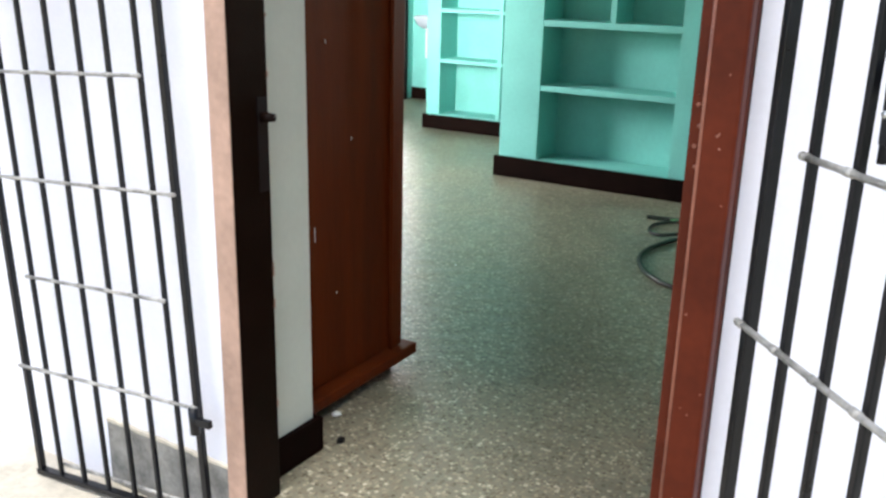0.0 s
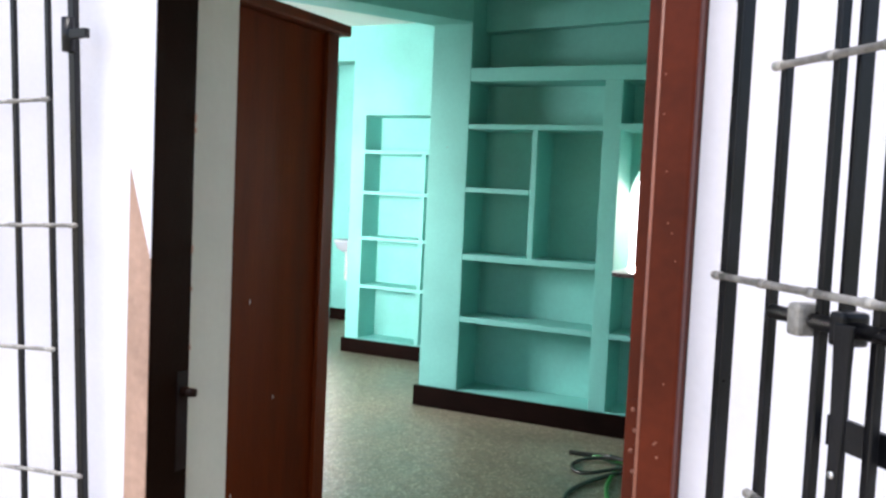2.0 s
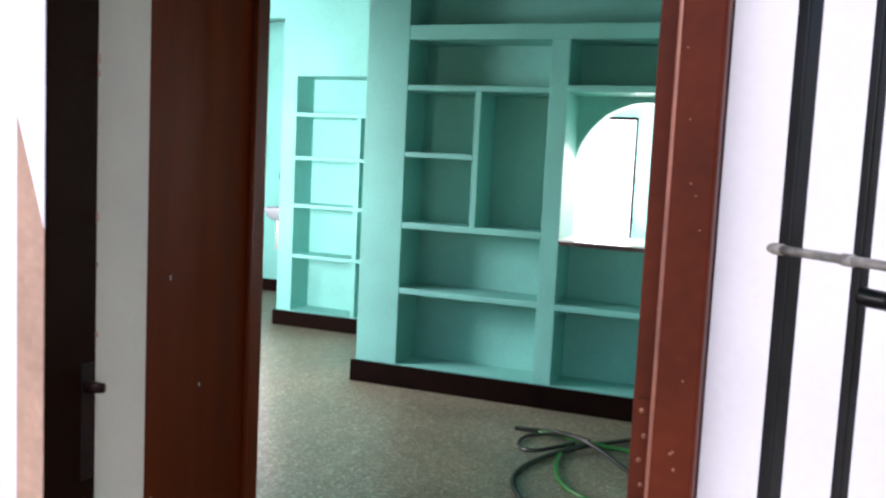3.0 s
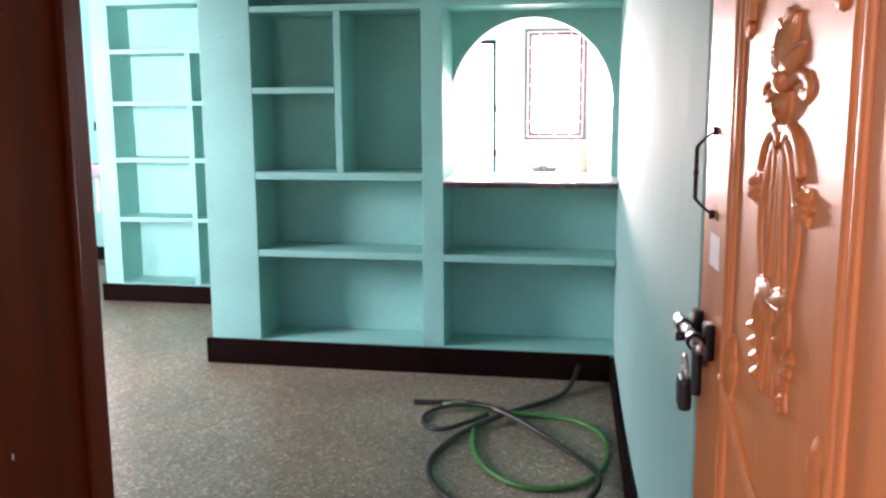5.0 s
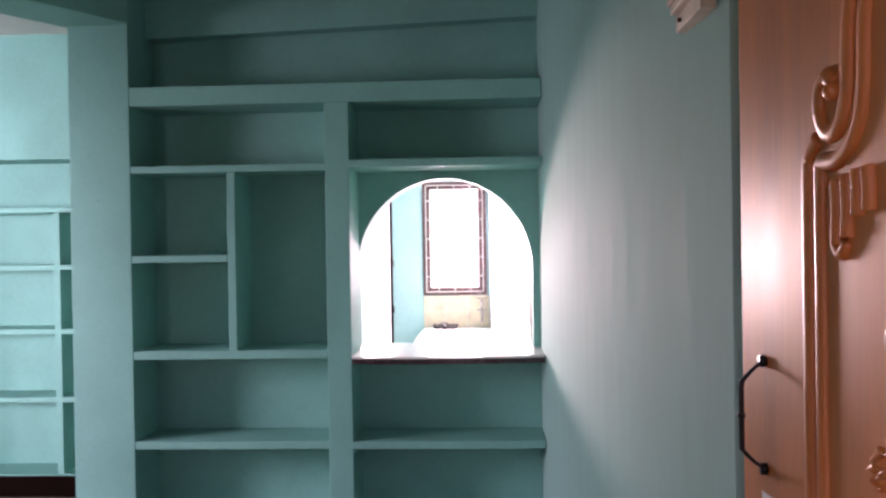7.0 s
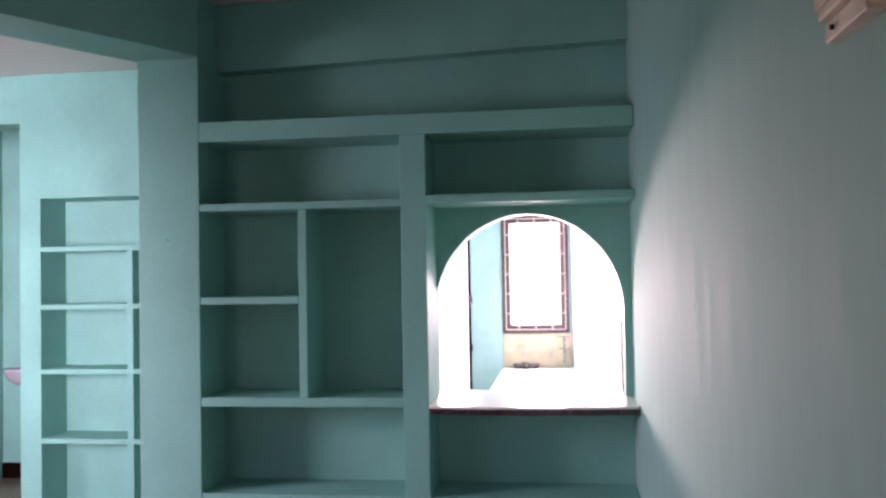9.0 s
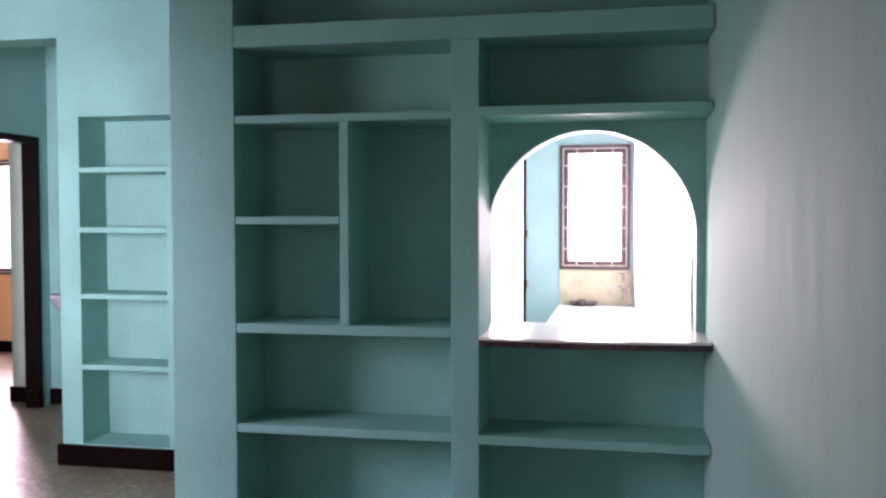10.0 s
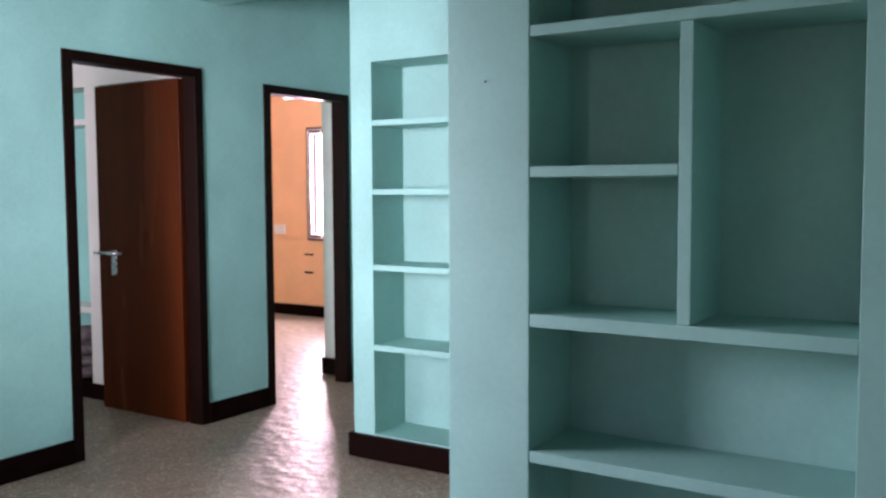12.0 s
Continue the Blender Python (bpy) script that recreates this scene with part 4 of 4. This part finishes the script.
for k, (w, h) in enumerate(((0.24, 0.09), (0.23, 0.08), (0.22, 0.1), (0.2, 0.12))):
    bundle("folded_cloth", -6.27 + 0.01 * k, 6.73, 0.11 + (0, 0.085, 0.16, 0.255)[k], w, 0.18, h, "dull brown and grey folded cloth stacked in the shelf")

# ---------------------------------------------------------------- lock on the side room door
part("handle_rose", box(bmesh.new(), -5.650, -5.602, 6.492, 6.4995, 0.885, 1.045, 0.003), STEEL, leaf, "steel lock plate")
part("handle", cyl(bmesh.new(), (-5.770, 6.455, 1.028), (-5.50, 6.455, 1.028), 0.010, 14), STEEL, leaf, "steel lever handle", True)
part("spindle", cyl(bmesh.new(), (-5.626, 6.455, 1.028), (-5.626, 6.492, 1.028), 0.009, 12), STEEL, leaf)


# ---------------------------------------------------------------- bright daylight outside the rear windows
def glow():
    m = bpy.data.materials.new("white_sky_haze")
    m.use_nodes = True
    n = m.node_tree.nodes
    e = n.new("ShaderNodeEmission")
    e.inputs[0].default_value, e.inputs[1].default_value = (1, 0.99, 1, 1), 2.6
    m.node_tree.links.new(e.outputs[0], n["Material Output"].inputs[0])
    return m


HAZE = glow()
for x0, x1, y in ((-3.2, 0.6, 9.9), (-9.0, -5.3, 11.4)):
    setting("backdrop", box(bmesh.new(), x0, x1, y, y + 0.02, -0.5, 3.2), HAZE, "hazy white daylight outside the window", "backdrop")

# ---------------------------------------------------------------- kitchen things
kd = thing("door_3", (-1.59, 8.95, 0), "dark brown frame of the open rear kitchen door", "door frame", kind="structure")
for x in (-2.0, -1.215):
    part("jamb", box(bmesh.new(), x, x + 0.025, 8.894, 9.02, 0, 1.955, 0.002), DARKFRAME, kd)
part("head", box(bmesh.new(), -1.974, -1.216, 8.894, 9.02, 1.93, 1.955, 0.002), DARKFRAME, kd)
for z in (0.35, 0.95, 1.35):
    part("hinge", cyl(bmesh.new(), (-1.186, 8.888, z - 0.03), (-1.186, 8.888, z + 0.03), 0.007, 10), IRON, kd)

splash = thing("splashback", (-0.6, 8.89, 0.79), "cream tiles under the kitchen window", "tiles", kind="structure")
TW = (0.925 - 0.355) / 3
for i in range(3):
    for j in range(2):
        part("tile", box(bmesh.new(), -0.925 + TW * i + 0.001, -0.925 + TW * (i + 1) - 0.002, 8.888, 8.899, 0.792 + 0.138 * j, 0.927 + 0.138 * j, 0.002), CREAM, splash)
tap = thing("kitchen_tap", (-0.42, 8.87, 0.95), "dark tarnished wall tap above the counter", "tap")
part("spout", cyl(bmesh.new(), (-0.42, 8.887, 1.0), (-0.42, 8.74, 0.985), 0.012, 12), WORN, tap, "", True)
part("outlet", cyl(bmesh.new(), (-0.42, 8.745, 0.99), (-0.42, 8.74, 0.94), 0.012, 12), WORN, tap, "", True)
part("valve", cyl(bmesh.new(), (-0.42, 8.83, 0.99), (-0.42, 8.83, 1.04), 0.014, 12), WORN, tap, "", True)
part("tap_handle", box(bmesh.new(), -0.465, -0.375, 8.822, 8.838, 1.04, 1.05, 0.003), WORN, tap)
tap2 = copy_thing(tap, Matrix.Translation((-0.42, 8.87, 0.85)))
tagged(tap2, "lower dark tarnished wall tap above the counter")
for k, (x, y, r, h) in enumerate(((-0.80, 8.80, 0.045, 0.035), (-0.68, 8.82, 0.06, 0.03), (-0.74, 8.76, 0.03, 0.05))):
    bm = cyl(bmesh.new(), (x, y, 0.79), (x, y, 0.79 + h), r * 0.7, 18, r)
    tagged(link("small_bowl", bm, CLOTH, True), "small dark bowl standing on the kitchen counter", "bowl", "bowls on the counter")
SKEW = math.atan2(0.187, 3.266)
wt = thing("wall_tiles", (-0.148, 5.632, 0.79), "white glazed tiles on the kitchen side wall", "tiles", kind="structure")
wt.rotation_euler = (0, 0, SKEW)
bpy.context.view_layer.update()
tile = None
for i in range(16):
    for j in range(4):
        if tile is None:
            bm = box(bmesh.new(), -0.008, -0.001, 0.38, 0.577, 0.01, 0.157, 0.002)
            tile = link("tile", bm, TILE)
            ob = tile
        else:
            ob = new("tile", tile.data)
        ob.parent = wt
        ob.location = (0, 0.2 * i - 0.36, 0.15 * j)
# ---------------------------------------------------------------- bedroom things
tube_light = thing("tube_light", (-7.42, 10.44, 2.45), "white fluorescent tube light on the orange wall", "lamp")
part("batten", box(bmesh.new(), -7.75, -6.75, 10.41, 10.458, 2.44, 2.49, 0.004), PLASTIC, tube_light)
tm = bpy.data.materials.new("tube_glow")
tm.use_nodes = True
tm.node_tree.nodes["Principled BSDF"].inputs["Base Color"].default_value = (0.9, 0.9, 0.9, 1)
tm.node_tree.nodes["Principled BSDF"].inputs["Emission Color"].default_value = (1, 1, 1, 1)
tm.node_tree.nodes["Principled BSDF"].inputs["Emission Strength"].default_value = 2.0
part("tube", cyl(bmesh.new(), (-7.72, 10.395, 2.455), (-6.78, 10.395, 2.455), 0.014, 12), tm, tube_light, "glowing tube", True)
sw = thing("switch_board", (-7.87, 10.45, 0.97), "white plastic switch plate on the orange wall", "switch")
part("plate", box(bmesh.new(), -7.96, -7.79, 10.442, 10.459, 0.92, 1.03, 0.004), PLASTIC, sw)
for k in range(4):
    part("rocker", box(bmesh.new(), -7.945 + 0.038 * k, -7.917 + 0.038 * k, 10.436, 10.442, 0.95, 1.0, 0.002), PLASTIC, sw)
for z in (0.70, 0.50):
    tagged(link("wall_hook", box(bmesh.new(), -7.50, -7.39, 10.435, 10.459, z - 0.008, z + 0.008, 0.003), IRON), "small dark iron bracket on the orange wall", "bracket", "wall brackets")

# ---------------------------------------------------------------- small things in the hall
mb = thing("meter_box", (0.01, 2.79, 1.918), "beige metal electric box on the mint wall", "electric box")
part("case", box(bmesh.new(), -0.018, 0.022, 2.70, 2.88, 1.950, 2.27, 0.004), STONE, mb)
part("base_plate", box(bmesh.new(), -0.006, 0.022, 2.695, 2.885, 1.918, 1.949, 0.003), STONE, mb)
part("lid", box(bmesh.new(), -0.024, -0.019, 2.705, 2.875, 1.965, 2.26, 0.002), STONE, mb)
part("cable_clip", cyl(bmesh.new(), (-0.006, 2.84, 1.933), (-0.012, 2.84, 1.933), 0.004, 10), IRON, mb)
for x, z in ((-2.15, 1.745),):
    tagged(link("nail", cyl(bmesh.new(), (x, 5.199, z), (x + 0.002, 5.193, z + 0.004), 0.0028, 8), WORN), "short nail sticking out of the mint column", "nail", "nails in the column")
rnd = random.Random(4)
for x, y, r in ((-0.62, 3.62, 0.014), (-1.04, 1.80, 0.018), (-0.93, 1.68, 0.016), (-2.6, 4.5, 0.008), (-3.1, 4.3, 0.008), (-1.5, 3.3, 0.006)):
    bm = bmesh.new()
    bmesh.ops.create_icosphere(bm, subdivisions=1, radius=r)
    for v in bm.verts:
        v.co = v.co * rnd.uniform(0.7, 1.2)
        v.co.z *= 0.6
        v.co += Vector((x, y, r * 0.5))
    tagged(link("plaster_crumb", bm, CHIP if y > 1.75 else IRON), "small plaster crumb lying on the floor", "rubble", "crumbs on the floor")
hook = tagged(link("ceiling_hook", cyl(bmesh.new(), (-2.9, 5.6, CEILING), (-2.9, 5.6, CEILING - 0.06), 0.012, 10), IRON), "small iron fan hook in the ceiling", "hook")

# ---------------------------------------------------------------- wash basin at the end of the passage
def wash_basin(x, y, z, w, d, h):
    bs = thing("wash_basin", (x, y, z), "pale lilac ceramic wash basin fixed to the mint wall", "wash basin")
    bm = bmesh.new()
    n, rings = 24, []
    for k, q in ((0.35, 0.0), (0.7, 0.25), (0.95, 0.75), (1.0, 1.0), (0.88, 1.0), (0.7, 0.55), (0.2, 0.35)):
        ring = []
        for i in range(n):
            a = 2 * math.pi * i / n
            px, py = math.cos(a), math.sin(a)
            px = math.copysign(abs(px) ** 0.6, px)
            py = math.copysign(abs(py) ** 0.6, py)
            ring.append(bm.verts.new((x + px * k * w / 2, y - d / 2 - 0.002 + py * k * d / 2, z + q * h)))
        rings.append(ring)
    for a, b in zip(rings, rings[1:]):
        for i in range(n):
            bm.faces.new((a[i], a[(i + 1) % n], b[(i + 1) % n], b[i]))
    bm.faces.new(rings[0]), bm.faces.new(rings[-1])
    part("bowl", bm, BASIN, bs, "", True)
    part("waste_pipe", cyl(bmesh.new(), (x, y - d / 2, z + 0.01), (x, y - d / 2, z - 0.3), 0.018, 12), PLASTIC, bs, "white waste pipe", True)
    part("wall_bend", cyl(bmesh.new(), (x, y - d / 2, z - 0.29), (x, y - 0.001, z - 0.29), 0.018, 12), PLASTIC, bs, "", True)


wash_basin(-4.64, 8.099, 0.76, 0.27, 0.24, 0.13)
tap3 = thing("wall_tap", (-4.64, 8.09, 1.23), "small dark metal tap above the wash basin", "tap")
part("body", cyl(bmesh.new(), (-4.64, 8.099, 1.23), (-4.64, 8.00, 1.23), 0.012, 12), IRON, tap3, "", True)
part("outlet", cyl(bmesh.new(), (-4.64, 8.005, 1.235), (-4.64, 8.00, 1.18), 0.010, 12), IRON, tap3, "", True)
part("tap_handle", box(bmesh.new(), -4.665, -4.615, 8.025, 8.040, 1.243, 1.255, 0.003), IRON, tap3)
